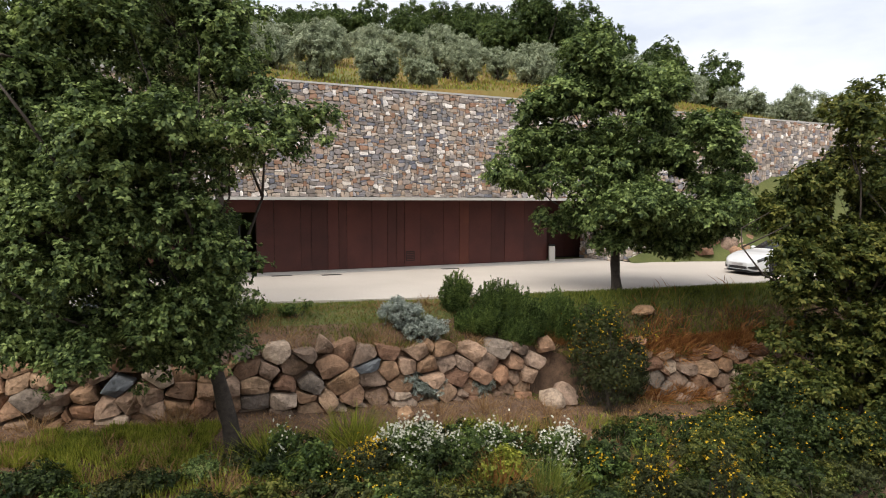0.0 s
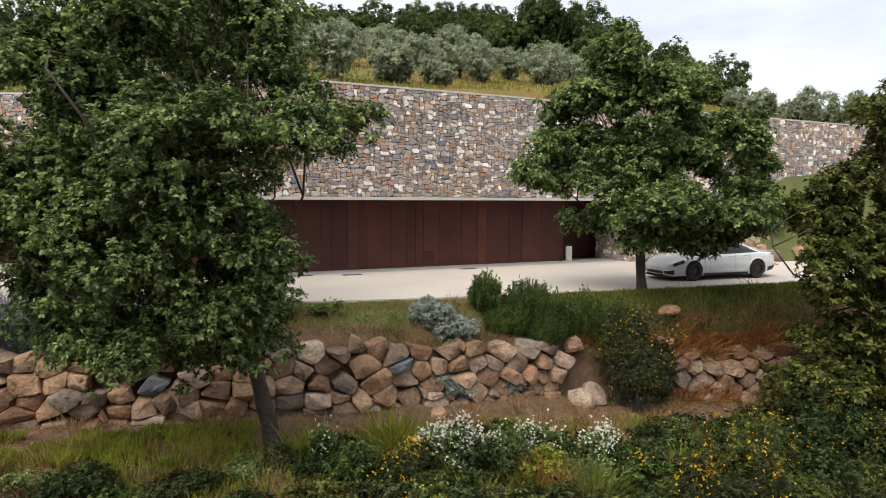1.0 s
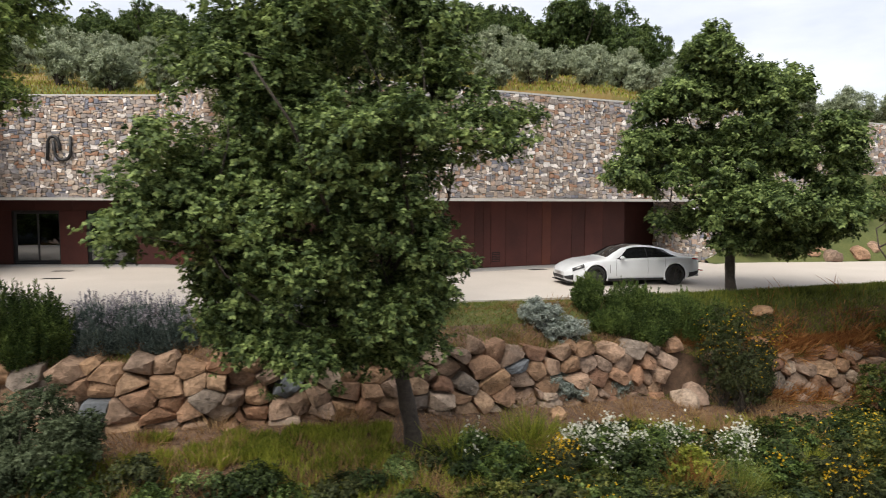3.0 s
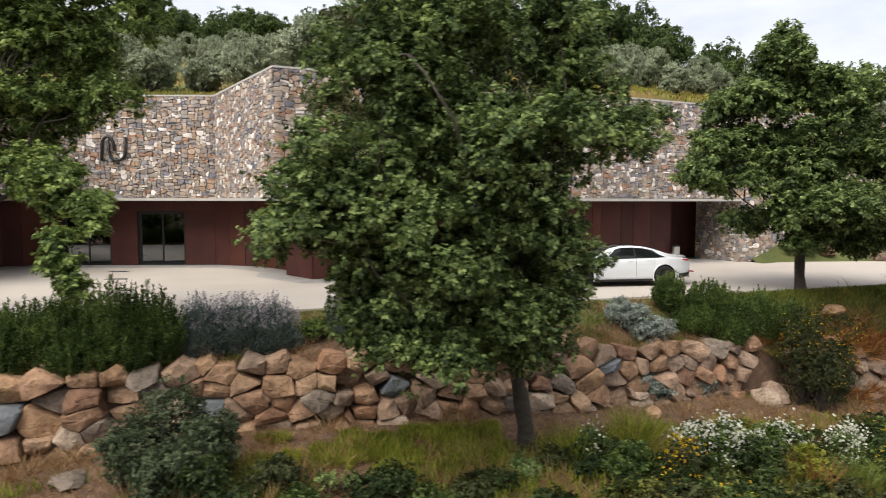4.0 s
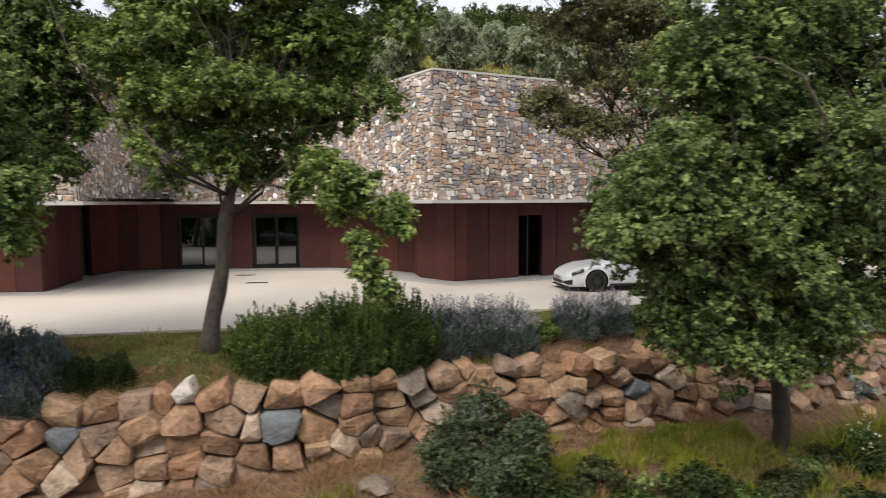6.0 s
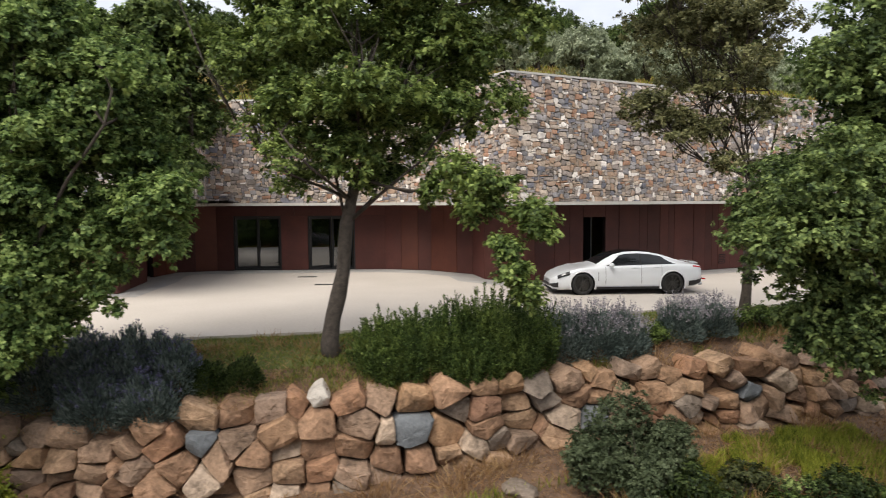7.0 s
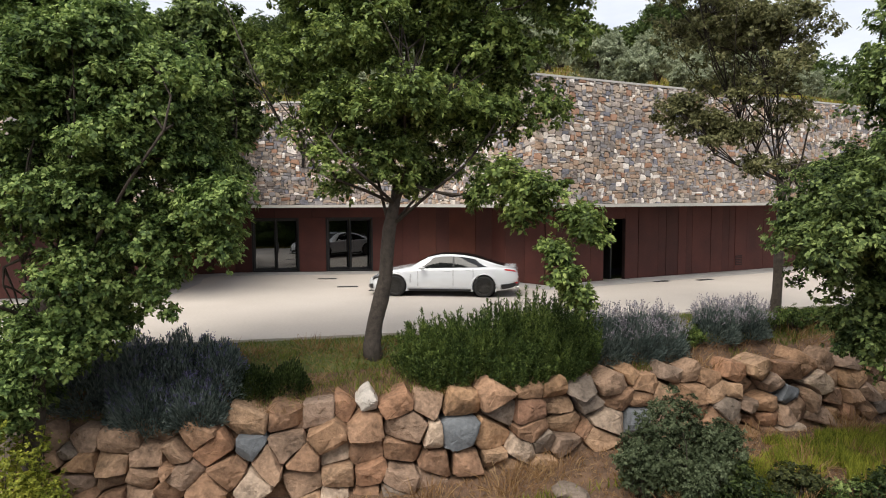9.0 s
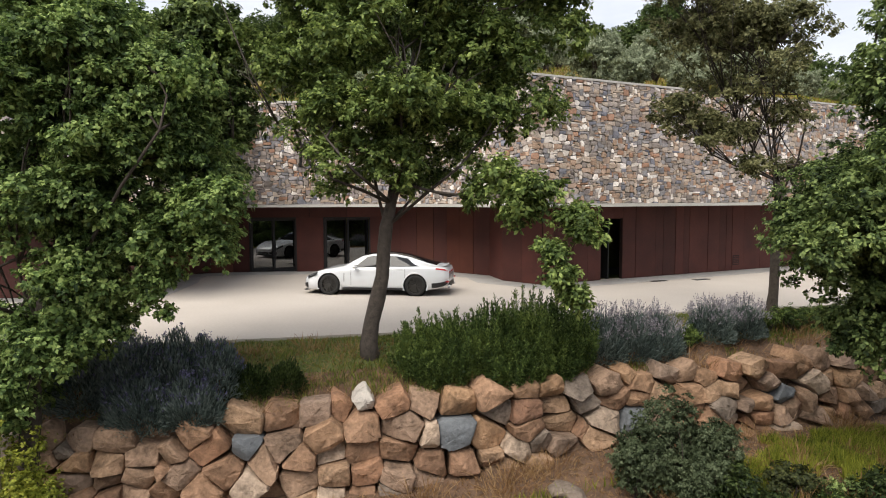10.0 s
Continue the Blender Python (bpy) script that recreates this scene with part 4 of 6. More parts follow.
# the round oak at the edge of the forecourt
tree("oak_tree", (5.72, 20.7, -0.1), (5.67, 20.6, 2.7),
     [(4.5, 20.12, 7.06, 1.23, 1.17, 0.88), (6.12, 20.18, 6.2, 1.86, 1.77, 1.15), (3.98, 21.0, 5.78, 1.85, 1.76, 1.29), (7.29, 19.85, 4.77, 2.02, 1.92, 1.31), (2.66, 20.66, 4.47, 1.46, 1.39, 1.01), (5.46, 20.87, 4.31, 3.05, 2.6, 1.66),
      (8.54, 20.0, 3.39, 1.51, 1.43, 0.98), (6.45, 19.79, 2.67, 2.73, 2.59, 1.06), (2.88, 20.14, 3.28, 1.34, 1.27, 0.63), (4.18, 20.75, 2.28, 1.3, 1.23, 0.65), (8.21, 20.6, 2.02, 1.38, 1.31, 0.7), (5.64, 19.94, 1.69, 1.07, 1.02, 0.5),
      (7.41, 20.39, 1.39, 0.82, 0.78, 0.4),
      (8.4, 20.23, 2.67, 1.62, 1.54, 1.08), (7.21, 20.89, 1.82, 1.68, 1.6, 0.75), (2.08, 20.22, 3.73, 1.08, 1.02, 0.72), (9.27, 20.69, 3.95, 0.92, 0.87, 0.83), (4.99, 20.77, 7.9, 0.82, 0.78, 0.63)],
     0.17, 2300, 96, 0.34, 0.125, 0.040, "oak", "bark", "round green oak on the verge of the forecourt", 22, gap=0.3, shell=0.3, boughs=230, bough=0.5)
# the tree with yellowish leaves on the lower slope
tree("oak_tree", (12.2, 18.3, -3.4), (11.9, 18.2, 0.5),
     [(11.3, 17.42, 4.95, 1.31, 1.17, 1.0), (11.21, 17.63, 3.34, 1.72, 1.55, 1.17), (10.35, 18.42, 2.71, 1.23, 1.11, 0.9), (11.3, 18.12, 1.42, 1.87, 1.68, 1.22), (9.87, 17.43, 1.16, 0.94, 0.84, 0.78), (12.23, 17.91, -0.35, 1.7, 1.53, 1.37),
      (11.19, 17.97, -1.35, 1.3, 1.17, 1.06), (12.29, 17.52, 2.26, 1.88, 1.69, 1.56), (13.7, 18.33, 4.5, 1.78, 1.6, 1.62), (10.45, 17.46, -2.36, 1.43, 1.29, 0.79), (13.24, 17.85, -1.81, 1.94, 1.75, 1.78), (14.01, 18.02, 0.95, 1.94, 1.75, 1.78),
      (9.78, 17.75, 1.76, 1.03, 0.93, 0.87), (10.3, 17.84, 0.31, 1.2, 1.08, 0.96), (9.98, 18.18, -1.07, 0.82, 0.74, 0.66)],
     0.18, 1900, 80, 0.34, 0.14, 0.042, "oak_yellow", "bark", "olive-green oak with yellowing leaves on the slope", 23, gap=0.3, boughs=135, bough=0.75)
# the oak with the bent pale trunk
tree("oak_tree", (-16.42, 13.3, -0.15), (-15.80, 13.2, 3.6),
     [(-15.85, 13.44, 6.61, 2.47, 2.2, 1.23), (-17.43, 13.01, 5.72, 1.42, 1.28, 0.85), (-13.97, 13.48, 6.04, 1.48, 1.33, 1.13), (-16.05, 12.58, 4.81, 1.77, 1.6, 0.83), (-14.12, 13.11, 4.65, 1.22, 1.1, 0.64), (-17.43, 12.88, 4.63, 0.91, 0.82, 0.57),
      (-19.08, 13.3, 6.23, 0.98, 0.89, 0.64), (-16.4, 12.67, 3.94, 1.12, 1.01, 0.45), (-15.17, 13.37, 3.51, 1.13, 1.02, 0.38), (-13.08, 13.04, 4.98, 0.64, 0.57, 0.52), (-16.99, 13.4, 7.96, 2.78, 2.2, 1.04), (-13.56, 12.98, 7.6, 2.26, 2.04, 1.02),
      (-12.54, 12.93, 6.59, 0.68, 0.61, 0.51), (-16.82, 13.29, 3.34, 0.71, 0.64, 0.33), (-14.92, 13.48, 4.05, 1.32, 1.19, 0.6), (-14.07, 12.3, 3.14, 0.82, 0.74, 0.33), (-13.65, 12.2, 3.41, 0.76, 0.69, 0.38), (-13.32, 11.8, 2.82, 0.74, 0.67, 0.34),
      (-13.1, 11.6, 3.19, 0.62, 0.56, 0.36), (-12.57, 11.4, 2.83, 0.51, 0.46, 0.37), (-12.28, 11.1, 2.48, 0.32, 0.3, 0.27), (-12.86, 11.2, 2.23, 0.51, 0.45, 0.24), (-12.8, 11.0, 1.74, 0.32, 0.3, 0.26), (-12.52, 10.9, 1.35, 0.32, 0.3, 0.2)],
     0.185, 2600, 80, 0.27, 0.105, 0.031, "oak_light", "bark_pale", "oak with a bent grey-brown trunk on the verge", 24, gap=0.42, shell=0.35, lean=(0.12, 0.0, 1.7), wave=0.05, boughs=230, bough=0.6)
# the thin holm oak further along the verge
tree("holm_oak_tree", (-5.9, 16.7, -0.15), (-5.85, 16.6, 3.6),
     [(-7.23, 16.87, 7.58, 1.86, 1.68, 0.97), (-8.65, 16.87, 7.21, 1.12, 1.01, 0.75), (-5.91, 16.52, 7.42, 1.24, 1.12, 0.95), (-6.9, 16.24, 6.07, 1.59, 1.43, 0.8), (-8.96, 15.96, 5.32, 0.85, 0.77, 0.54), (-7.76, 16.36, 4.8, 1.17, 1.05, 0.56),
      (-5.97, 16.39, 5.01, 0.81, 0.73, 0.73), (-6.98, 15.95, 3.83, 0.72, 0.65, 0.4), (-8.26, 15.96, 8.5, 1.68, 1.51, 0.84), (-5.29, 17.1, 3.65, 0.62, 0.56, 0.39)],
     0.14, 950, 72, 0.27, 0.095, 0.026, "oak_dull", "bark", "thin-crowned holm oak with dull olive leaves", 25, gap=0.2, twigs=130, boughs=110, bough=0.55)
# the bright oak that closes the western end, and the dark one behind it
tree("oak_tree", (-22.3, 11.0, -2.4), (-21.5, 10.9, 2.3),
     [(-20.88, 10.83, 5.7, 1.55, 1.39, 0.8), (-21.58, 10.67, 4.61, 1.39, 1.25, 1.02), (-19.82, 10.7, 5.07, 0.79, 0.71, 0.89), (-20.14, 10.7, 4.01, 1.36, 1.22, 0.8), (-19.41, 11.19, 3.71, 0.74, 0.67, 0.74), (-21.33, 10.91, 3.03, 1.54, 1.38, 0.86),
      (-19.64, 10.94, 2.68, 1.07, 0.96, 0.73), (-18.84, 10.66, 2.36, 0.46, 0.41, 0.52), (-20.25, 10.94, 1.81, 0.97, 0.88, 0.54), (-19.84, 10.5, 1.39, 0.61, 0.55, 0.26), (-21.31, 10.44, 1.83, 1.11, 1.0, 0.6), (-22.31, 11.08, 0.87, 0.84, 0.76, 0.54),
      (-21.22, 10.41, 0.52, 0.33, 0.3, 0.26), (-21.88, 11.18, 6.49, 1.06, 0.95, 0.58), (-23.11, 11.06, 3.43, 1.26, 1.13, 1.16),
      (-22.14, 10.45, 0.14, 0.7, 0.63, 0.66), (-20.83, 10.87, 0.99, 0.68, 0.61, 0.44), (-18.59, 10.41, 3.12, 0.46, 0.42, 0.55),
      (-22.24, 10.6, 0.1, 0.9, 0.9, 0.76), (-22.19, 10.4, -0.56, 0.66, 0.66, 0.56), (-21.55, 10.6, 0.77, 0.81, 0.81, 0.52)],
     0.18, 2500, 112, 0.28, 0.090, 0.029, "oak_bright", "bark", "bright green oak at the western end of the bank", 26, gap=0.42, shell=0.28, boughs=160, bough=0.62)
tree("oak_tree", (-22.5, 13.4, -0.3), (-21.8, 13.4, 2.65),
     [(-19.32, 13.38, 4.75, 0.65, 0.58, 0.76), (-20.0, 13.54, 5.47, 0.89, 0.8, 0.71), (-20.25, 13.47, 4.06, 0.95, 0.85, 0.65), (-19.45, 13.14, 3.69, 0.58, 0.52, 0.44), (-20.46, 13.18, 4.96, 1.04, 0.93, 0.81), (-20.07, 13.52, 6.62, 1.06, 0.95, 0.7),
      (-20.91, 13.0, 5.83, 1.13, 1.02, 0.9)],
     0.13, 800, 80, 0.30, 0.12, 0.037, "oak", "bark", "dark green oak behind the bright one", 27, gap=0.25, boughs=70, bough=0.6)

# ---- plants on the bank ----


def root_at(name, x, y, label, category, group="", sink=0.03):
    ob = new(name)
    ob.location = (x, y, ground_z(x, y) - sink)
    return tagged(ob, label, category, group)


def spiky(x, y, rx, ry, h, seed, material="rosemary", name="rosemary_bush", label="dense green rosemary bush with upright shoots", stems=150, category="shrub", group="", needle=0.078):
    """Upright shoots dressed with short needles."""
    rng = np.random.default_rng(seed)
    ob = root_at(name, x, y, label, category, group)
    stems = int(stems * 1.25)
    a = rng.uniform(0, 2 * math.pi, stems)
    r = np.sqrt(rng.random(stems))
    foot = np.stack([r * np.cos(a) * rx * 0.75, r * np.sin(a) * ry * 0.75, np.zeros(stems)], 1)
    tall = h * (1 - 0.38 * r ** 2) * rng.uniform(0.62, 1.12, stems)
    tip = foot + np.stack([np.cos(a) * r * rx * 0.35, np.sin(a) * r * ry * 0.35, tall], 1) + rng.normal(size=(stems, 3)) * 0.05
    per = 125
    t = rng.random((stems, per, 1)) ** 0.6
    bend = np.sin(t * math.pi) * rng.normal(size=(stems, 1, 3)) * 0.05
    p = foot[:, None] * (1 - t) + tip[:, None] * t + bend
    ax = (tip - foot)[:, None] * 0.75 / h + rng.normal(size=(stems, per, 3)) * 0.38
    q = leaves(p.reshape(-1, 3), ax.reshape(-1, 3), needle, needle * 0.12, rng)
    tagged(quads("foliage", q, M[material], ob), kind="stuff")
    return ob


def mound(x, y, rx, ry, h, seed, material, name, label, n=5200, leaf=0.10, width=0.012, category="shrub", group="", flowers=None, spikes=0, spike_h=0.3):
    """A rounded cushion of thin leaves, with flower stalks above it where asked."""
    rng = np.random.default_rng(seed)
    ob = root_at(name, x, y, label, category, group)
    d = rng.normal(size=(n, 3))
    d[:, 2] = np.abs(d[:, 2])
    d /= np.linalg.norm(d, axis=1, keepdims=True)
    lump = np.array([1 + 0.28 * noise.noise(Vector((v[0] * 2.3 + seed, v[1] * 2.3, v[2] * 2.3))) for v in d])
    r = (0.45 + 0.55 * rng.random(n) ** 0.5) * lump
    p = d * r[:, None] * np.array((rx, ry, h))
    q = leaves(p, d * np.array((0.8, 0.8, 1.2)) + np.array((0, 0, 0.5)) + rng.normal(size=(n, 3)) * 0.3, leaf, width, rng)
    quads("foliage", q, M[material], ob)
    if spikes:
        i = rng.choice(np.where(d[:, 2] > 0.35)[0], spikes)
        a = d[i] * np.array((rx, ry, h)) * lump[i][:, None] * 0.9
        ax = d[i] * np.array((0.5, 0.5, 0.6)) + np.array((0, 0, 1.0)) + rng.normal(size=(spikes, 3)) * 0.12
        ax /= np.linalg.norm(ax, axis=1, keepdims=True)
        L = spike_h * rng.uniform(0.6, 1.15, (spikes, 1))
        st = leaves(a, ax, spike_h, 0.004, rng)
        tagged(quads("stalk_work", st, M[material], ob), kind="stuff")
        tips = []
        for k in range(5):
            tips.append(leaves(a + ax * L * (0.82 + 0.06 * k), ax * 0.6 + rng.normal(size=(spikes, 3)) * 0.5, 0.045, 0.012, rng))
        tagged(quads("blossom", np.concatenate(tips), M[flowers], ob, "small pale flower heads"), kind="stuff")
    return ob


def bush(x, y, rx, ry, h, seed, material, name="bush", label="", clumps=60, per=80, leaf=0.07, width=0.024, radius=0.2, flowers=None, n_flowers=0, petal=0.03, category="shrub", group="", gap=0.25):
    """A leafy shrub of a few lobes on thin stems; small blossoms over its skin where asked."""
    if -5.2 < x < -3.3 and y < 13.4:
        h, rx = min(h, 0.45), min(rx, 0.5)
    rng = np.random.default_rng(seed)
    ob = root_at(name, x, y, label, category, group)
    lobes = [(0, 0, h * 0.52, rx * 0.8, ry * 0.8, h * 0.5)]
    for k in range(4):
        a = k * 1.7 + rng.uniform(0, 1)
        lobes.append((math.cos(a) * rx * 0.5, math.sin(a) * ry * 0.5, h * rng.uniform(0.35, 0.68), rx * 0.5, ry * 0.5, h * 0.34))
    _, c = crown("foliage", lobes, clumps, per, radius, leaf, width, M[material], rng, ob, 0.4, gap)
    V2, F2 = [], []
    for q in c[rng.choice(len(c), min(22, len(c)), replace=False)]:
        V, F = tube(limb_path((rng.normal() * 0.06, rng.normal() * 0.06, -0.05), q, rng, 0.1, 4), [0.014, 0.012, 0.009, 0.006, 0.003], 4)
        k = len(V2)
        V2 += V
        F2 += [tuple(i + k for i in f) for f in F]
    solid("stem", V2, F2, M["bark"], ob)
    if n_flowers:
        i = rng.integers(0, len(c), max(6, n_flowers // 9))
        p = c[i][rng.integers(0, len(i), n_flowers)] + rng.normal(size=(n_flowers, 3)) * radius * np.array((0.8, 0.8, 0.8))
        p[:, 2] += radius * 0.4
        q = [leaves(p, rng.normal(size=(n_flowers, 3)) + np.array((0, -0.4, 0.8)), petal, petal * 0.55, rng) for _ in range(3)]
        tagged(quads("blossom", np.concatenate(q), M[flowers], ob, "scattered small blossoms"), kind="stuff")
    return ob


def blades(name, spots, h, width, material, label, category, seed, lean=0.35):
    """Loose blades of grass at the given places (n x 2) as one stuff object."""
    rng = np.random.default_rng(seed)
    z = np.array([ground_z(x, y) for x, y in spots])
    p = np.column_stack([spots, z - 0.02])
    ax = np.array((0, 0, 1.0)) + rng.normal(size=p.shape) * lean * np.array((1, 1, 0.2))
    q = leaves(p, ax, h, width, rng)
    return tagged(quads(name, q, M[material], label=label), label, category, kind="stuff")


def tuft(x, y, n, spread, h, seed, material, name, label, category="grass", lean=0.45, width=0.006, group=""):
    rng = np.random.default_rng(seed)
    ob = root_at(name, x, y, label, category, group)
    p = np.column_stack([rng.normal(size=(n, 2)) * spread, np.zeros(n)])
    p[:, 2] = [ground_z(x + a, y + b) - ob.location.z - 0.02 for a, b in p[:, :2]]
    ax = np.array((0, 0, 1.0)) + np.column_stack([p[:, :2] / max(spread, 0.01) * 0.35, np.zeros(n)]) + rng.normal(size=(n, 3)) * lean
    tagged(quads("grass", leaves(p, ax, h, width, rng, 0.12), M[material], ob), kind="stuff")
    return ob


# rosemary hedge and lavender along the western bank
k = 100
for x, y, rx, ry, h in ((-15.2, 12.75, 0.55, 0.5, 1.25), (-14.5, 12.8, 0.6, 0.55, 1.35), (-13.75, 12.85, 0.6, 0.55, 1.55), (-13.0, 13.0, 0.62, 0.55, 1.72), (-12.35, 13.1, 0.58, 0.5, 1.62), (-14.9, 12.45, 0.5, 0.35, 1.0), (-13.5, 12.5, 0.5, 0.35, 1.0), (-12.7, 12.7, 0.5, 0.35, 1.0)):
    k += 1
    spiky(x, y, rx * 1.25, ry * 1.1, h, k, stems=190, group="rosemary bushes on the bank")
for x, y, rx, ry, h in ((-21.7, 11.9, 0.75, 0.6, 1.25), (-20.9, 12.0, 0.75, 0.6, 1.30), (-20.1, 12.1, 0.75, 0.6, 1.2), (-19.4, 12.2, 0.65, 0.55, 1.0), (-20.5, 11.5, 0.7, 0.4, 0.9), (-19.6, 11.6, 0.6, 0.4, 0.75)):
    k += 1
    mound(x, y, rx, ry, h, k, "lavender", "lavender_bush", "dark blue-grey lavender cushion on top of the boulder wall", n=7500, leaf=0.14, flowers="lavender_blue", spikes=160, spike_h=0.26, group="lavender on the bank")
for x, y, rx, ry, h in ((-18.7, 12.2, 0.42, 0.35, 0.62), (-18.0, 12.3, 0.4, 0.35, 0.6)):
    k += 1
    mound(x, y, rx, ry, h, k, "oak_dark", "low_shrub", "low dark green cushion shrub above the boulders", n=3600, leaf=0.07, width=0.014, group="low dark shrubs")
for x, y, rx, ry, h in ((-11.4, 13.7, 0.6, 0.5, 0.98), (-10.6, 13.9, 0.6, 0.5, 0.98), (-9.9, 14.1, 0.5, 0.5, 0.85), (-8.3, 15.0, 0.6, 0.5, 0.75), (-7.4, 15.3, 0.55, 0.5, 0.7)):
    k += 1
    mound(x, y, rx, ry, h, k, "lavender", "lavender_bush", "grey-blue lavender cushion with pale flower stalks", n=6000, leaf=0.13, flowers="lavender_tip", spikes=330, spike_h=0.42, group="lavender on the bank")
for x, y, rx, ry, h in ((-9.1, 14.6, 0.6, 0.5, 0.6), (-6.7, 15.6, 0.7, 0.5, 0.75), (-5.9, 15.8, 0.6, 0.5, 0.7), (-4.9, 16.2, 0.6, 0.5, 0.6), (-3.9, 16.6, 0.5, 0.45, 0.5)):
    k += 1
    bush(x, y, rx, ry, h, k, "rosemary", "low_shrub", "low dark green shrub on the dry bank", clumps=45, per=70, leaf=0.06, width=0.014, radius=0.16, group="low dark shrubs")
# silver santolina, rosemary and broom on the eastern bank
for x, y, rx, ry, h in ((-1.15, 16.95, 0.65, 0.5, 0.78), (-0.5, 16.75, 0.7, 0.5, 0.72), (-0.75, 16.3, 0.55, 0.4, 0.75), (-0.2, 16.45, 0.5, 0.4, 0.62), (0.95, 17.0, 0.45, 0.35, 0.5)):
    k += 1
    bush(x, y, rx, ry, h * 1.15, k, "silver", "santolina_bush", "silver-grey santolina cushion on the bank", clumps=110, per=72, leaf=0.075, width=0.012, radius=0.15, group="silver cushions", gap=0.5)
for x, y, rx, ry, h in ((0.40, 17.95, 0.42, 0.36, 1.12), (0.75, 17.6, 0.40, 0.30, 0.62), (1.45, 18.1, 0.50, 0.42, 1.22), (2.05, 18.2, 0.55, 0.45, 1.38), (2.65, 18.35, 0.42, 0.40, 1.25), (1.2, 17.75, 0.45, 0.35, 0.8), (2.1, 17.9, 0.45, 0.35, 0.85)):
    k += 1
    spiky(x, y, rx, ry, h, k, group="rosemary bushes on the bank", stems=110)
for x, y, h in ((3.35, 18.7, 1.5), (3.65, 18.8, 1.25), (4.55, 19.1, 1.35), (5.0, 19.2, 1.2)):
    k += 1
    spiky(x, y, 0.4, 0.35, h, k, group="rosemary bushes on the bank", stems=90, label="tall loose rosemary shoots on the bank")
for x, y, rx, ry, h, n in ((4.35, 18.0, 1.0, 0.7, 3.1, 130), (5.05, 18.2, 1.0, 0.7, 3.2, 130), (4.75, 17.6, 0.95, 0.6, 2.2, 70), (5.7, 18.5, 0.6, 0.5, 2.0, 40)):
    k += 1
    bush(x, y, rx, ry, h, k, "broom", "broom_bush", "dark broom bush dotted with small yellow flowers", clumps=150, per=75, leaf=0.065, width=0.011, radius=0.22, flowers="yellow", n_flowers=int(n * 1.2), petal=0.038, group="broom bushes", gap=0.3)
rs = np.random.default_rng(77)
for i in range(16):
    x = rs.uniform(6.0, 10.8)
    y = rock_y(x) + rs.uniform(0.1, 0.6)
    tuft(x, y, 260, 0.26, 0.70, 300 + i, "rust", "dry_grass_tuft", "rust-brown dry grass hanging over the bank", group="dry grass tufts", lean=0.8, width=0.012)
for i in range(52):
    x = rs.uniform(-20, 3)
    y = rock_y(x) + 0.25 + rs.random() ** 1.6 * (edge_y(x) - rock_y(x) - 1.2)
    tuft(x, y, int(rs.integers(40, 110)), 0.18, rs.uniform(0.22, 0.5), 400 + i, "straw", "dry_grass_tuft", "straw-coloured dry grass tuft on the bank", group="dry grass tufts")


def scatter(n, x0, x1, low, high, seed, keep=None):
    rng = np.random.default_rng(seed)
    x = rng.uniform(x0, x1, n)
    f = rng.random(n)
    y = np.array([low(a) + (high(a) - low(a)) * b for a, b in zip(x, f)])
    P = np.column_stack([x, y])
    if keep is not None:
        P = P[[keep(a, b) for a, b in P]]
    return P


patchy = lambda a, b: rough(a, b, 0.9) + 0.5 * rough(a, b, 3.1) > 0.12
blades("verge_grass", scatter(85000, -28, 16, lambda x: edge_y(x) - 2.4, lambda x: edge_y(x) - 0.02, 51), 0.075, 0.008, "lawn", "short green grass along the edge of the forecourt", "grass", 61)
blades("bank_grass", scatter(30000, -28, 14, lambda x: rock_y(x) + 0.3, lambda x: edge_y(x) - 1.2, 52, patchy), 0.20, 0.008, "lawn", "thin green grass on the bank", "grass", 62)
blades("bank_straw", scatter(20000, -28, 14, lambda x: rock_y(x) + 0.28, lambda x: edge_y(x) - 0.9, 53), 0.19, 0.006, "straw", "dry straw litter on the bank", "dry grass", 63, lean=1.1)
blades("slope_straw", scatter(60000, -26, 14, lambda x: rock_y(x) - 4.5, lambda x: rock_y(x) - 0.2, 54), 0.14, 0.006, "straw", "dry straw and stubble below the boulder wall", "dry grass", 64, lean=1.2)
blades("slope_grass", scatter(60000, -26, 16, lambda x: rock_y(x) - 6.5, lambda x: rock_y(x) - 1.5, 55, lambda a, b: rough(a + 9, b, 0.55) > -0.12), 0.30, 0.010, "meadow", "green grass among the stubble below the wall", "grass", 65, lean=0.4)
blades("bank_dry_grass", scatter(24000, 2.6, 13, lambda x: rock_y(x) + 0.5, lambda x: edge_y(x) - 1.3, 57), 0.24, 0.008, "rust", "rust-brown dry grass over the eastern bank", "dry grass", 67, lean=0.6)
blades("bank_green_grass", scatter(16000, 2.6, 13, lambda x: rock_y(x) + 0.6, lambda x: edge_y(x) - 0.4, 58), 0.20, 0.009, "lawn", "green grass over the eastern bank", "grass", 68)
# the yellow-green meadow patch at the foot of the large oak
blades("meadow_patch", scatter(46000, -10.4, -4.9, lambda x: rock_y(x) - 2.7, lambda x: rock_y(x) - 0.7, 56, lambda a, b: rough(a * 1.3 + 4, b * 1.3, 0.9) + 0.4 * rough(a, b, 3.3) > -0.12), 0.25, 0.010, "meadow", "yellow-green meadow grass below the wall", "grass", 66, lean=0.3)

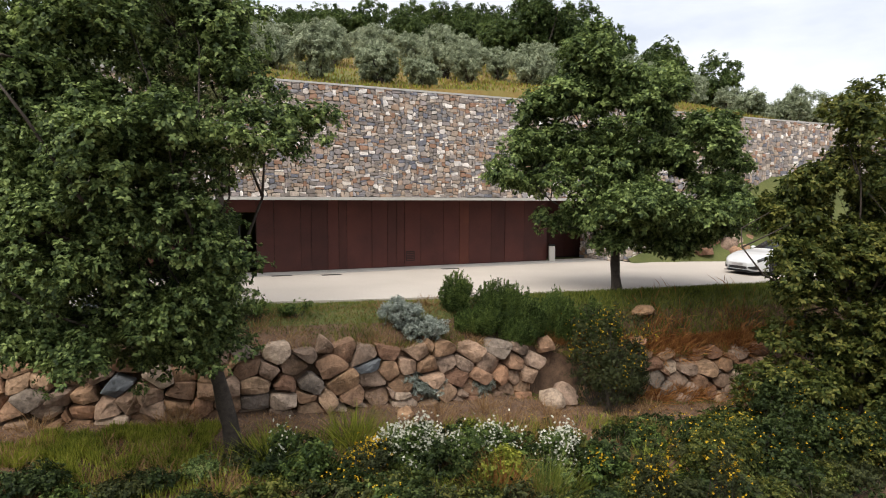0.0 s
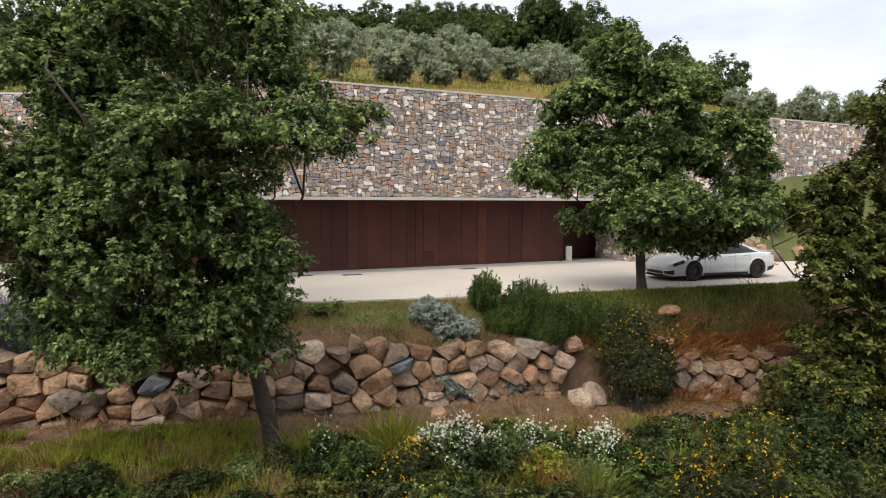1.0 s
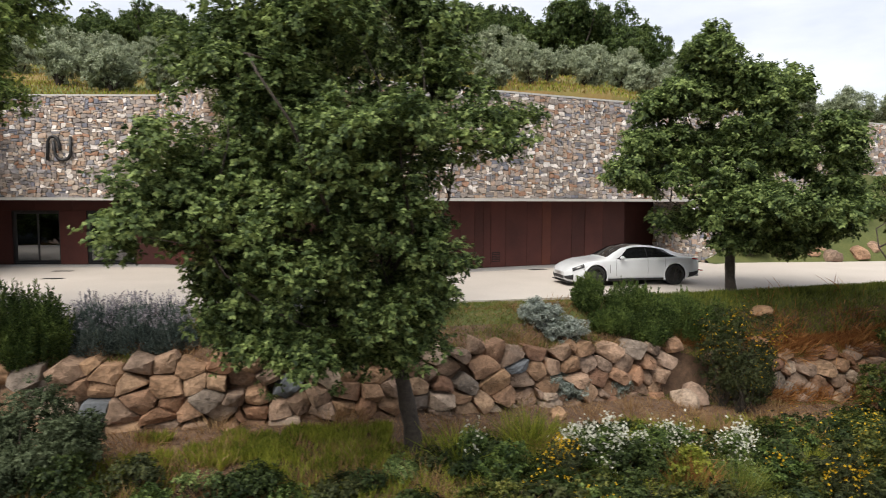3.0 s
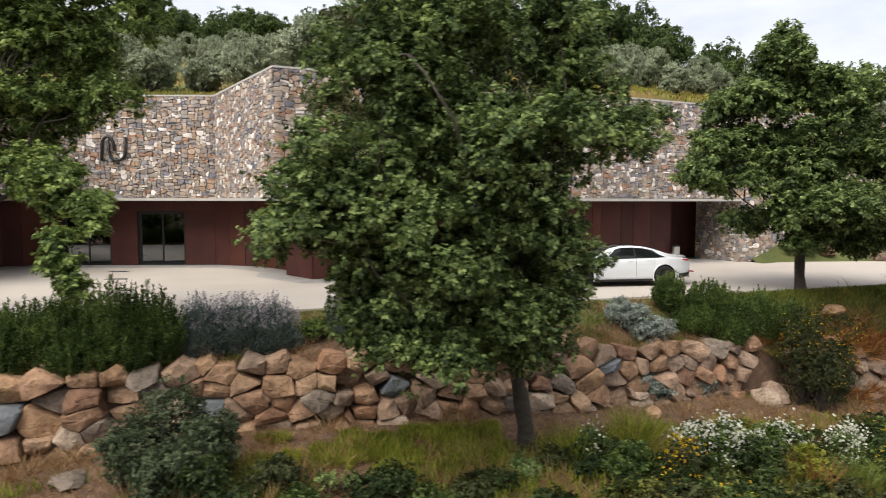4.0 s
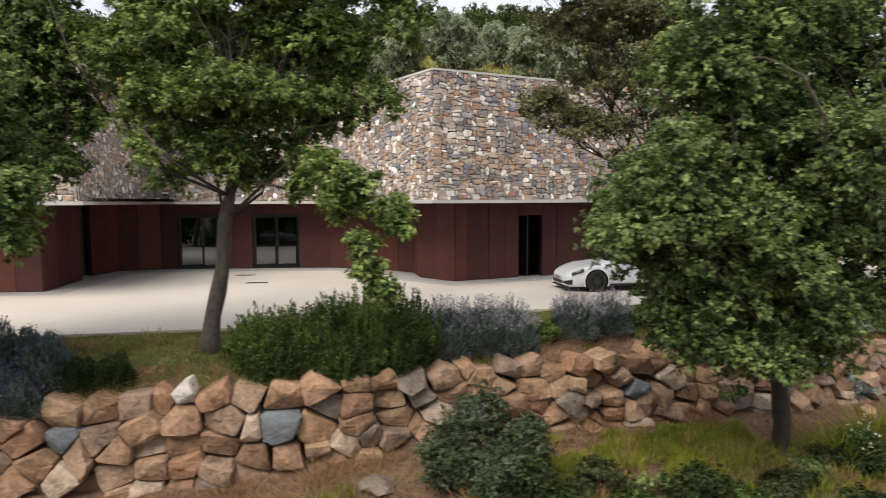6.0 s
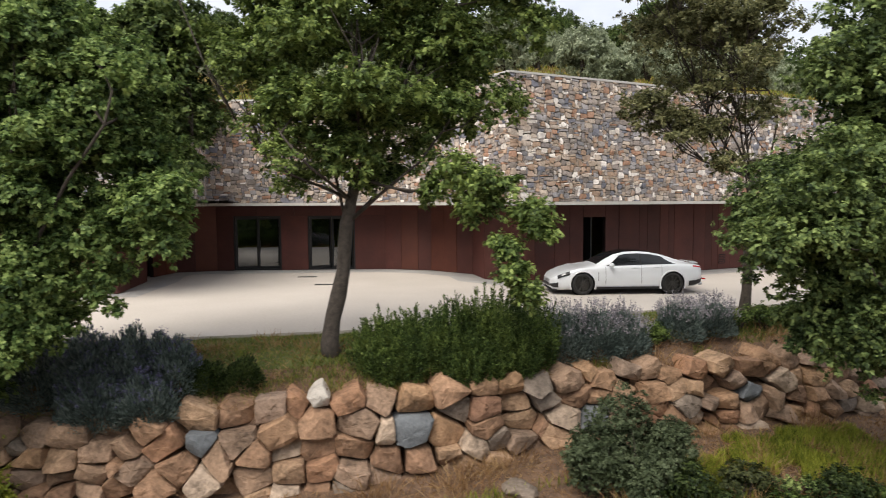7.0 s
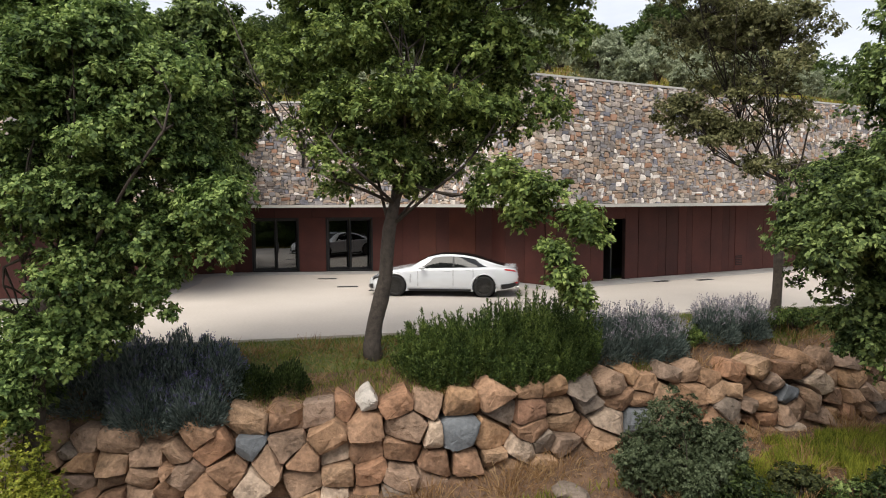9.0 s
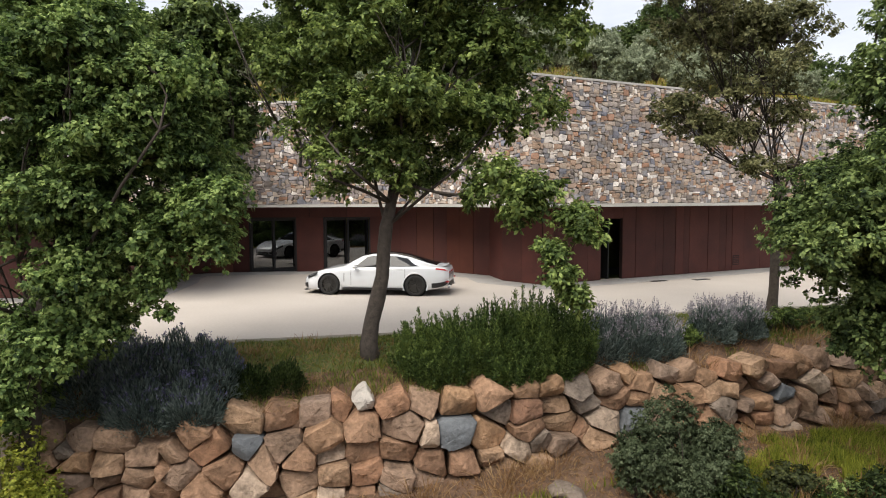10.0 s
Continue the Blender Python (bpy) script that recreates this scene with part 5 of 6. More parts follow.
# leafy growth below the wall
low = []
for i in range(60):
    x = -4.6 + i * 0.33 + rs.uniform(-0.25, 0.25)
    y = rock_y(x) - rs.uniform(2.4, 5.6)
    low.append((x, y, rs.uniform(0.55, 0.95), rs.uniform(0.8, 1.45)))
for i, (x, y, r, h) in enumerate(low):
    h = max(0.40, min(h * 1.15, 2.90 - y * 0.348 - ground_z(x, y)) * rs.uniform(0.5, 1.0))
    mat = ("rosemary", "oak_dark", "broom", "oak_dark", "oak_dark", "oak_yellow")[i % 6]
    fl = (60 if x > 3 else 34) if i % 4 == 0 else 0
    bush(x, y, r, r * 0.85, h, 600 + i, mat, "bush", "leafy green bush with a few yellow blossoms on the slope" if fl else "leafy green bush on the slope below the wall", clumps=52, per=72, leaf=0.085, width=0.024, radius=0.15, gap=0.16, flowers="yellow", n_flowers=fl, petal=0.036, group="bushes below the wall")
for i in range(24):
    x = 5.6 + i * 0.36 + rs.uniform(-0.3, 0.3)
    y = rock_y(x) - rs.uniform(1.2, 5.6)
    tall = rs.uniform(1.3, 2.1)
    tall = max(0.5, min(tall, 2.90 - y * 0.345 - ground_z(x, y))) if x < 8.6 else tall
    bush(x, y, 0.95, 0.8, tall, 660 + i, ("oak_dark", "oak_yellow", "oak_dark")[i % 3], "bush", "tall tangled green bush with yellow blossoms on the slope", clumps=75, per=80, leaf=0.075, width=0.024, radius=0.24, flowers="yellow", n_flowers=40, petal=0.036, group="bushes below the wall")
for i in range(26):
    x = -4.0 + i * 0.55 + rs.uniform(-0.2, 0.2)
    bush(x, rock_y(x) - rs.uniform(5.4, 7.4), 0.85, 0.75, rs.uniform(0.7, 1.2), 1200 + i, ("oak_dark", "broom", "oak_yellow")[i % 3], "bush", "leafy green bush low on the slope", clumps=55, per=75, leaf=0.07, width=0.022, radius=0.22, group="bushes below the wall")
for i in range(6):
    x = -10.1 + i * 1.05 + rs.uniform(-0.3, 0.3)
    y = rock_y(x) - rs.uniform(2.5, 3.6)
    bush(x, y, rs.uniform(0.4, 0.75), 0.5, rs.uniform(0.35, 0.85), 690 + i, ("oak_dark", "broom", "oak")[i % 3], "bush", "low dark green bush below the meadow grass", clumps=45, per=75, leaf=0.065, width=0.02, radius=0.2, group="bushes below the wall")
for i, (x, y) in enumerate(((0.5, 12.9), (1.1, 12.5), (0.1, 12.2), (1.6, 12.8), (0.8, 13.5), (-0.6, 12.4), (2.2, 12.6))):
    bush(x, y, 0.7, 0.6, 0.8 + 0.1 * (i % 3), 1400 + i, ("oak", "meadow", "oak_dark")[i % 3], "bush", "loose green bush low on the slope", clumps=55, per=75, leaf=0.07, width=0.02, radius=0.2, group="bushes below the wall")
for x, y, r, n in ((-0.95, 12.7, 0.50, 420), (-0.35, 12.6, 0.50, 460), (-0.6, 12.2, 0.42, 240), (0.95, 13.0, 0.42, 300), (1.35, 13.1, 0.38, 200), (2.35, 13.0, 0.34, 230), (2.75, 13.3, 0.34, 260), (-3.2, 12.2, 0.3, 50), (0.4, 12.4, 0.36, 100)):
    k += 1
    bush(x, y, r, r * 0.8, max(0.6, 2.94 - 0.36 * y - ground_z(x, y)), k, "rosemary", "flowering_bush", "bush covered with small white flowers", clumps=60, per=64, leaf=0.07, width=0.014, radius=0.17, flowers="white", n_flowers=n, petal=0.045, group="white-flowering bushes")
for i, (x, y) in enumerate(((1.6, 14.2), (2.1, 14.0), (2.9, 14.6), (-1.9, 13.4), (1.4, 13.6))):
    tuft(x, y, 420, 0.22, 0.95, 720 + i, "meadow" if i % 2 else "straw", "tall_grass_tuft", "tall arching grass tuft on the slope", lean=0.35, width=0.008, group="tall grass tufts")
for i in range(34):
    x = -4.2 + i * 0.44 + rs.uniform(-0.2, 0.2)
    tuft(x, rock_y(x) - rs.uniform(0.8, 5.6), 110, 0.18, rs.uniform(0.35, 0.7), 1300 + i, "straw", "dry_grass_tuft", "straw-coloured dry grass among the bushes", group="dry grass tufts")
for i in range(22):
    x = -3.6 + i * 0.56 + rs.uniform(-0.2, 0.2)
    tuft(x, rock_y(x) - rs.uniform(2.6, 5.6), 210, 0.16, rs.uniform(0.6, 0.95), 1500 + i, ("meadow", "straw", "lawn")[i % 3], "tall_grass_tuft", ("yellow-green grass standing between the bushes", "straw-brown dry stalks standing between the bushes", "green grass standing between the bushes")[i % 3], lean=0.30, width=0.008, group="tall grass tufts")
# standing stalks and a yellow-flowering bush among the white ones
for i, (x, y, mat, label) in enumerate(((1.05, 12.3, "rust", "rust-brown dead stalks between the white-flowering bushes"), (1.15, 12.0, "rust", "rust-brown dead stalks between the white-flowering bushes"), (2.0, 12.2, "lawn", "fountain of thin green stalks on the slope"), (2.1, 12.0, "lawn", "fountain of thin green stalks on the slope"))):
    tuft(x, y, 210, 0.10, max(0.4, 2.94 - 0.385 * y - ground_z(x, y)) * 0.8, 1700 + i, mat, "tall_grass_tuft", label, lean=0.22, width=0.006, group="tall grass tufts")
for i, (x, y) in enumerate(((-1.35, 12.1), (-1.55, 11.6), (4.1, 11.9), (5.6, 12.0))):
    bush(x, y, 0.4, 0.35, max(0.5, 2.94 - 0.385 * y - ground_z(x, y)), 1750 + i, "broom", "broom_bush", "low broom bush thick with yellow flowers", clumps=50, per=64, leaf=0.07, width=0.012, radius=0.16, flowers="yellow", n_flowers=130, petal=0.042, group="broom bushes")
# the round bush before the western boulders, and the pale one at the far west
for x, y, rx, h in ((-10.9, 10.9, 0.80, 1.85), (-11.5, 10.6, 0.65, 1.25), (-10.2, 10.7, 0.65, 1.35), (-10.8, 10.2, 0.7, 1.0)):
    k += 1
    bush(x, y, rx, rx, h, k, "grey_bush", "bush", "rounded grey-green bush in front of the boulder wall", clumps=190, per=72, leaf=0.055, width=0.015, radius=0.16, gap=0.35, group="grey-green bushes")
for x, y, rx, h in ((-21.9, 9.9, 0.75, 2.3), (-21.3, 9.6, 0.5, 1.5)):
    k += 1
    bush(x, y, rx, rx, h, k, "meadow", "bush", "yellow-green bush at the end of the boulder wall", clumps=90, per=80, leaf=0.06, width=0.02, radius=0.22)
for i in range(5):
    x = -9.6 + i * 1.1
    bush(x, rock_y(x) - 3.2 - 0.3 * (i % 2), 0.5, 0.45, 0.45 + 0.12 * (i % 3), 740 + i, ("oak_dark", "rosemary")[i % 2], "bush", "low dark green bush below the meadow grass", clumps=45, per=75, leaf=0.06, width=0.018, radius=0.18, group="bushes below the wall")
for i in range(46):
    x = rs.uniform(-21, -4.5)
    tuft(x, rock_y(x) - rs.uniform(0.35, 3.4), 120, 0.2, rs.uniform(0.3, 0.6), 760 + i, "straw", "dry_grass_tuft", "pale dry grass at the foot of the boulders", group="dry grass tufts")

# ---- the hillside: olive grove and woods ----


def far_tree(name, seed, h, r, leaf_mat, label, clumps, per, leaf, width, trunk_h, group):
    rng = np.random.default_rng(seed)
    root = new(name)
    tagged(root, label, "tree", group)
    lobes = [(rng.normal() * r * 0.15, rng.normal() * r * 0.15, trunk_h + (h - trunk_h) * 0.5, r * 0.75, r * 0.75, (h - trunk_h) * 0.5)]
    for i in range(6):
        a = i * 1.05 + rng.uniform(0, 0.8)
        lobes.append((math.cos(a) * r * 0.55, math.sin(a) * r * 0.55, trunk_h + (h - trunk_h) * rng.uniform(0.25, 0.75), r * rng.uniform(0.38, 0.55), r * rng.uniform(0.38, 0.55), (h - trunk_h) * rng.uniform(0.22, 0.34)))
    V, F = tube([(0, 0, -0.4), (0.08, 0, trunk_h * 0.6), (0, 0.1, trunk_h * 1.2), (0.1, 0, h * 0.6)], [0.22, 0.17, 0.14, 0.05], 6)
    solid("trunk", V, F, M["bark"], root, smooth=True)
    for i in range(3):
        V, F = tube(limb_path((0, 0, trunk_h * 0.8), lobes[1 + 2 * i][:3], rng, 0.1, 3), [0.10, 0.08, 0.05, 0.02], 5)
        solid("limb", V, F, M["bark"], root, smooth=True)
    crown("crown", lobes, clumps, per, r * 0.2, leaf, width, M[leaf_mat], rng, root, 0.45, 0.22)
    return root


def hill_spot(x, d):
    return (x, wall_y(x) + d, hill_z(x, d) - 0.15)


def plant_hill():
    rng = np.random.default_rng(31)
    olives = [far_tree("olive_tree", 800 + i, h, r, "olive", "grey-green olive tree on the golden hillside", 240, 64, 0.15, 0.032, 0.12, "olive grove on the hill") for i, (h, r) in enumerate(((2.9, 1.45), (2.5, 1.3), (3.2, 1.55)))]
    woods = [far_tree("oak_tree", 820 + i, h, r, "wood_far", "dark green oak in the hillside wood", 230, 75, 0.26, 0.075, 0.8, "wood on the hill") for i, (h, r) in enumerate(((7.5, 3.3), (6.3, 3.0), (8.6, 3.0)))]
    spots = []
    first = {}

    def put(kind, x, d, s):
        for a, b, q in spots:
            if math.hypot(a - x, b - d) < q * 0.5 + s:
                return
        spots.append((x, d, s))
        m = Matrix.Translation(hill_spot(x, d)) @ Matrix.Rotation(rng.uniform(0, 6.28), 4, "Z") @ Matrix.Scale(rng.uniform(0.82, 1.2), 4)
        src = kind[rng.integers(0, len(kind))]
        if src.name not in first:
            first[src.name] = True
            src.matrix_world = m
        else:
            c = copy_thing(src, Matrix.Translation(m.translation) @ Matrix.Rotation(rng.uniform(0, 6.28), 4, "Z"))
            c.scale = [rng.uniform(0.82, 1.2)] * 3

    # tall dark trees on the skyline above the grove
    for x, d, s in ((6.0, 36, 1.5), (9.5, 35, 1.5), (12.2, 37, 1.5), (14.6, 34, 1.5), (16.8, 31, 1.5), (10.8, 41, 1.5), (14.0, 42, 1.5), (25, 36, 1.5), (29.5, 30, 1.2)):
        put(woods, x, d, s)
    # low bushy olives just above the wall
    for x, d in ((-6.5, 9.5), (-3.6, 11.0), (-1.2, 8.6), (1.6, 12.0), (5.2, 11.5), (9.0, 10.5), (-22.5, 9.0), (-19.8, 9.6), (-17.0, 8.8), (-13.2, 9.6), (-10.6, 10.4), (-26, 10.2)):
        put(olives, x, d, 1.0)
    for _ in range(1500):
        d = rng.uniform(11.5, 62)
        x = rng.uniform(-75, 52) * (0.45 + d / 110)
        put(olives, x, d, 2.7 if d > 17 else 3.0)
    for _ in range(900):
        x = rng.uniform(-150, 62)
        d = rng.uniform(60 if x < 4 else 48, 125)
        put(woods if x < 24 else olives, x, d, 3.2)
    for x, d in ((13, 24), (17, 19), (21, 25), (24, 17), (28, 22), (33, 14), (36, 25), (31, 32), (41, 16), (45, 24), (50, 18), (56, 26), (60, 14), (20, 36), (26, 40)):
        put(woods if (x + d) % 3 == 1 and x < 32 else olives, x, d, 1.3)
    for x, d in ((23, 11), (26, 9.5), (29, 11), (32, 9), (35, 11.5), (38, 9.5), (27, 14), (42, 11)):
        put(olives, x, d, 1.0)
    for i in range(64):
        # unseen wooded slope added behind the eye, to darken what the door glass mirrors
        x, y = -110 + i * 3.1 + rng.uniform(-1, 1), rng.uniform(-62, -34)
        c = copy_thing(woods[i % 3], Matrix.Translation((x, y, ground_z(x, rock_y(x) - 20) - 2.2)) @ Matrix.Rotation(rng.uniform(0, 6.28), 4, "Z"))
        c.scale = [rng.uniform(1.6, 2.3)] * 3
    for o in (*olives, *woods):
        if o.name not in first:
            o.matrix_world = Matrix.Translation(hill_spot(-90 - 7 * len(first), 60))
            first[o.name] = True


plant_hill()


def hill_blades():
    rng = np.random.default_rng(33)
    n = 42000
    x = rng.uniform(-45, 45, n)
    d = 5.7 + 32 * rng.random(n) ** 1.3
    p = np.array([hill_spot(a, b) for a, b in zip(x, d)])
    p[:, 2] += 0.12
    ax = np.array((0, 0, 1.0)) + rng.normal(size=p.shape) * 0.35
    q = leaves(p, ax, 0.26, 0.035, rng)
    for name, mat, sel, label in (("hill_grass", "gold", rng.random(n) < 0.6, "golden dry grass on the hillside"), ("hill_green_grass", "meadow", None, "green grass patches on the hillside")):
        use = sel if sel is not None else ~keep
        keep = use
        tagged(quads(name, q[use], M[mat]), label, "grass", kind="stuff")


hill_blades()


def roof_scrub():
    """Low scrub and grass that grows on the roof behind the coping."""
    rng = np.random.default_rng(35)
    n = 26000
    x = rng.uniform(-24, 36, n)
    y = np.array([wall_y(a) for a in x]) + 0.55 + 5.2 * rng.random(n)
    z = np.where(x < 10, CREST - 0.26, CREST - 0.35)
    q = leaves(np.column_stack([x, y, z]), np.array((0, 0, 1.0)) + rng.normal(size=(n, 3)) * 0.4, 0.24, 0.025, rng)
    tagged(quads("roof_grass", q, M["gold"]), "golden grass on the planted roof", "grass", kind="stuff")


roof_scrub()

# ---- the white car ----
M["paint"] = surface("white_car_paint", (0.62, 0.635, 0.655), (0.67, 0.685, 0.705), 0.22, 2, 50, 0.0, spec=0.6)
M["paint"].node_tree.nodes["Principled BSDF"].inputs["Coat Weight"].default_value = 0.8
M["paint"].node_tree.nodes["Principled BSDF"].inputs["Coat Roughness"].default_value = 0.03
M["black_trim"] = surface("black_plastic_trim", (0.010, 0.010, 0.011), (0.020, 0.020, 0.021), 0.5, 6, 60, 0.05)
M["tyre"] = surface("black_rubber", (0.012, 0.012, 0.012), (0.024, 0.023, 0.022), 0.85, 6, 60, 0.1)
M["rim"] = surface("dark_grey_alloy", (0.06, 0.058, 0.055), (0.10, 0.097, 0.092), 0.35, 6, 60, 0.0, metal=0.7)
M["car_glass"] = surface("dark_car_glass", (0.008, 0.009, 0.010), (0.012, 0.013, 0.014), 0.05, 3, 30, 0.0, spec=0.42)
M["lamp"] = surface("clear_headlamp", (0.05, 0.053, 0.057), (0.16, 0.165, 0.17), 0.1, 8, 60, 0.0, spec=0.8)
M["tail"] = surface("red_tail_lamp", (0.35, 0.008, 0.010), (0.45, 0.012, 0.014), 0.15, 8, 60, 0.0, spec=0.7)
M["silver_trim"] = surface("silver_trim", (0.45, 0.45, 0.46), (0.55, 0.55, 0.56), 0.3, 8, 60, 0.0, metal=0.8)

CAR_X = (-2.56, -2.50, -2.40, -2.2, -1.9, -1.6, -1.2, -0.8, -0.4, 0.0, 0.4, 0.75, 1.0, 1.3, 1.6, 1.9, 2.15, 2.32, 2.42, 2.46)
CAR_TOP = (0.80, 0.92, 0.965, 1.00, 1.075, 1.18, 1.305, 1.385, 1.415, 1.405, 1.32, 1.14, 0.985, 0.925, 0.88, 0.81, 0.72, 0.63, 0.55, 0.50)
CAR_BELT = (0.78, 0.88, 0.92, 0.945, 0.965, 0.975, 0.955, 0.945, 0.935, 0.925, 0.915, 0.905, 0.89, 0.88, 0.85, 0.77, 0.68, 0.59, 0.52, 0.47)
CAR_HALF = (0.62, 0.76, 0.84, 0.90, 0.945, 0.965, 0.945, 0.925, 0.92, 0.92, 0.925, 0.93, 0.94, 0.95, 0.955, 0.93, 0.87, 0.76, 0.62, 0.50)
CAR_ROOF = (0.50, 0.60, 0.62, 0.62, 0.58, 0.56, 0.56, 0.57, 0.58, 0.59, 0.62, 0.68, 0.74, 0.76, 0.74, 0.70, 0.64, 0.56, 0.46, 0.38)
CAR_LOW = (0.42, 0.34, 0.29, 0.24, 0.20, 0.18, 0.17, 0.17, 0.17, 0.17, 0.17, 0.17, 0.17, 0.17, 0.17, 0.17, 0.16, 0.16, 0.18, 0.22)
AXLE, ARCH = 1.475, 0.405


M["vent"] = surface("grey_vent", (0.20, 0.20, 0.21), (0.26, 0.26, 0.27), 0.5, 4, 40, 0.05)


def car_section(x):
    top, belt, w, wr, low = (float(np.interp(x, CAR_X, a)) for a in (CAR_TOP, CAR_BELT, CAR_HALF, CAR_ROOF, CAR_LOW))
    belt = min(belt, top - 0.02)
    rise = top - belt
    a, b = (w * 0.885, belt + 0.012), (wr, top - min(0.085, rise * 0.45))
    pts = [(0, low), (w * 0.55, low), (w * 0.90, low + 0.01), (w * 0.965, low + 0.07)]
    for t in (0.18, 0.34, 0.5, 0.66, 0.82):
        z = low + 0.07 + (belt - 0.07 - low - 0.07) * t
        pts.append((w * (0.965 + 0.035 * math.sin(math.pi * min(1, t * 1.1))), z))
    pts += [(w * 0.972, belt - 0.06), (w * 0.94, belt - 0.012), a]
    for t in (0.25, 0.5, 0.75, 1.0):
        bow = 0.03 * math.sin(math.pi * t) * min(1, rise / 0.4)
        pts.append((a[0] + (b[0] - a[0]) * t + bow, a[1] + (b[1] - a[1]) * t))
    pts += [(wr * 0.86, top - min(0.035, rise * 0.2)), (wr * 0.5, top - 0.010), (0, top)]
    return pts


def build_car():
    root = new("car")
    tagged(root, "white four-door sports saloon with dark wheels and black roof", "car")
    xs = sorted(set([round(v, 3) for v in np.linspace(-2.56, 2.46, 72)]))
    S = [car_section(x) for x in xs]
    n = len(S[0])
    grid = {}
    for side in (1, -1):
        for i, x in enumerate(xs):
            for j, (y, z) in enumerate(S[i]):
                px, pz = x, z
                if 2 <= j <= 10:
                    for ax in (AXLE, -AXLE):
                        d = math.hypot(px - ax, pz - 0.355)
                        if d < ARCH:
                            k = ARCH / max(d, 1e-3)
                            px, pz = ax + (px - ax) * k, 0.355 + (pz - 0.355) * k
                grid[side, i, j] = (px, y * side, pz)
    groups = {"body": [], "windscreen": [], "rear_window": [], "roof_panel": [], "underbody": []}
    for side in (1, -1):
        for i in range(len(xs) - 1):
            xm = (xs[i] + xs[i + 1]) / 2
            for j in range(n - 1):
                inside = 0
                for a, b in ((i, j), (i + 1, j), (i + 1, j + 1), (i, j + 1)):
                    y, z = S[a][b] if True else None
                    if 2 <= b <= 10 and min(math.hypot(xs[a] - ax, S[a][b][1] - 0.355) for ax in (AXLE, -AXLE)) < ARCH + 1e-6:
                        inside += 1
                if inside == 4:
                    continue
                f = [grid[side, i, j], grid[side, i + 1, j], grid[side, i + 1, j + 1], grid[side, i, j + 1]]
                if side < 0:
                    f = f[::-1]
                g = "body"
                if j < 2:
                    g = "underbody"
                elif j >= 16 and 0.15 < xm < 0.98:
                    g = "windscreen"
                elif j >= 16 and -2.12 < xm < -1.0:
                    g = "rear_window"
                elif j >= 16 and -1.0 <= xm <= 0.15:
                    g = "roof_panel"
                groups[g].append(f)
    mats = {"body": "paint", "windscreen": "car_glass", "rear_window": "car_glass", "roof_panel": "car_glass", "underbody": "black_trim"}
    for g, fs in groups.items():
        sets = [fs]
        for part_faces in sets:
            bm = bmesh.new()
            for f in part_faces:
                bm.faces.new([bm.verts.new(v) for v in f])
            bmesh.ops.remove_doubles(bm, verts=bm.verts[:], dist=0.0015)
            bmesh.ops.recalc_face_normals(bm, faces=bm.faces[:])
            part(g, bm, M[mats[g]], root, "dark tinted glass" if mats[g] == "car_glass" else "", smooth=True)
    for e, name in ((0, "rear_panel"), (len(xs) - 1, "nose_panel")):
        bm = bmesh.new()
        ring = [grid[1, e, j] for j in range(n)] + [grid[-1, e, j] for j in range(n - 2, 0, -1)]
        bm.faces.new([bm.verts.new(v) for v in ring])
        part(name, bm, M["paint"], root)
    for ax in (AXLE, -AXLE):
        for s in (1, -1):
            V, F = [], []
            m = 22
            half = float(np.interp(ax, CAR_X, CAR_HALF))
            for q in range(m + 1):
                a = math.pi * (-0.13 + 1.26 * q / m)
                c, z = math.cos(a), math.sin(a)
                for r, y in ((ARCH, half - 0.03), (ARCH - 0.012, half + 0.004), (ARCH + 0.022, half + 0.004), (ARCH + 0.03, half - 0.03)):
                    V.append((ax + c * r, s * y, 0.355 + z * r))
                V.append((ax + c * (ARCH - 0.002), s * 0.45, 0.355 + z * (ARCH - 0.002)))
            rim_v = [v for i, v in enumerate(V) if i % 5 < 4]
            for q in range(m):
                for k2 in (0, 1, 2):
                    F.append((q * 4 + k2, q * 4 + k2 + 1, q * 4 + 5 + k2, q * 4 + 4 + k2))
            solid("wheel_arch_lip", rim_v, F, M["paint"], root, smooth=True)
            in_v = [v for i, v in enumerate(V) if i % 5 in (0, 4)]
            Fl = [(q * 2, q * 2 + 1, q * 2 + 3, q * 2 + 2) for q in range(m)]
            solid("wheel_arch_liner", in_v, Fl, M["black_trim"], root)
    wheels = []
    for ax in (AXLE, -AXLE):
        for s in (1, -1):
            w = new("wheel")
            w.parent = root
            V, F = [], []
            prof = [(0.262, -0.125), (0.30, -0.135), (0.335, -0.125), (0.352, -0.09), (0.355, 0), (0.352, 0.09), (0.335, 0.125), (0.30, 0.135), (0.262, 0.125)]
            m = 36
            for q in range(m):
                a = 2 * math.pi * q / m
                for r, y in prof:
                    V.append((math.cos(a) * r, y, math.sin(a) * r))
            k = len(prof)
            for q in range(m):
                for t in range(k - 1):
                    F.append((q * k + t, q * k + t + 1, ((q + 1) % m) * k + t + 1, ((q + 1) % m) * k + t))
            solid("tyre", V, F, M["tyre"], w, smooth=True)
            bm = bmesh.new()
            for q in range(10):
                a = 2 * math.pi * q / 10
                rot = Matrix.Rotation(a, 4, "Y")
                box_bm(bm, 0.05, 0.255, s * 0.085, s * 0.11, -0.016, 0.016, rot)
            part("spokes", bm, M["rim"], w)
            V, F = [], []
            for q in range(m):
                a = 2 * math.pi * q / m
                for r, y in ((0.268, 0.125), (0.25, 0.125), (0.245, 0.02), (0.0, 0.02)):
                    V.append((math.cos(a) * r, s * y, math.sin(a) * r))
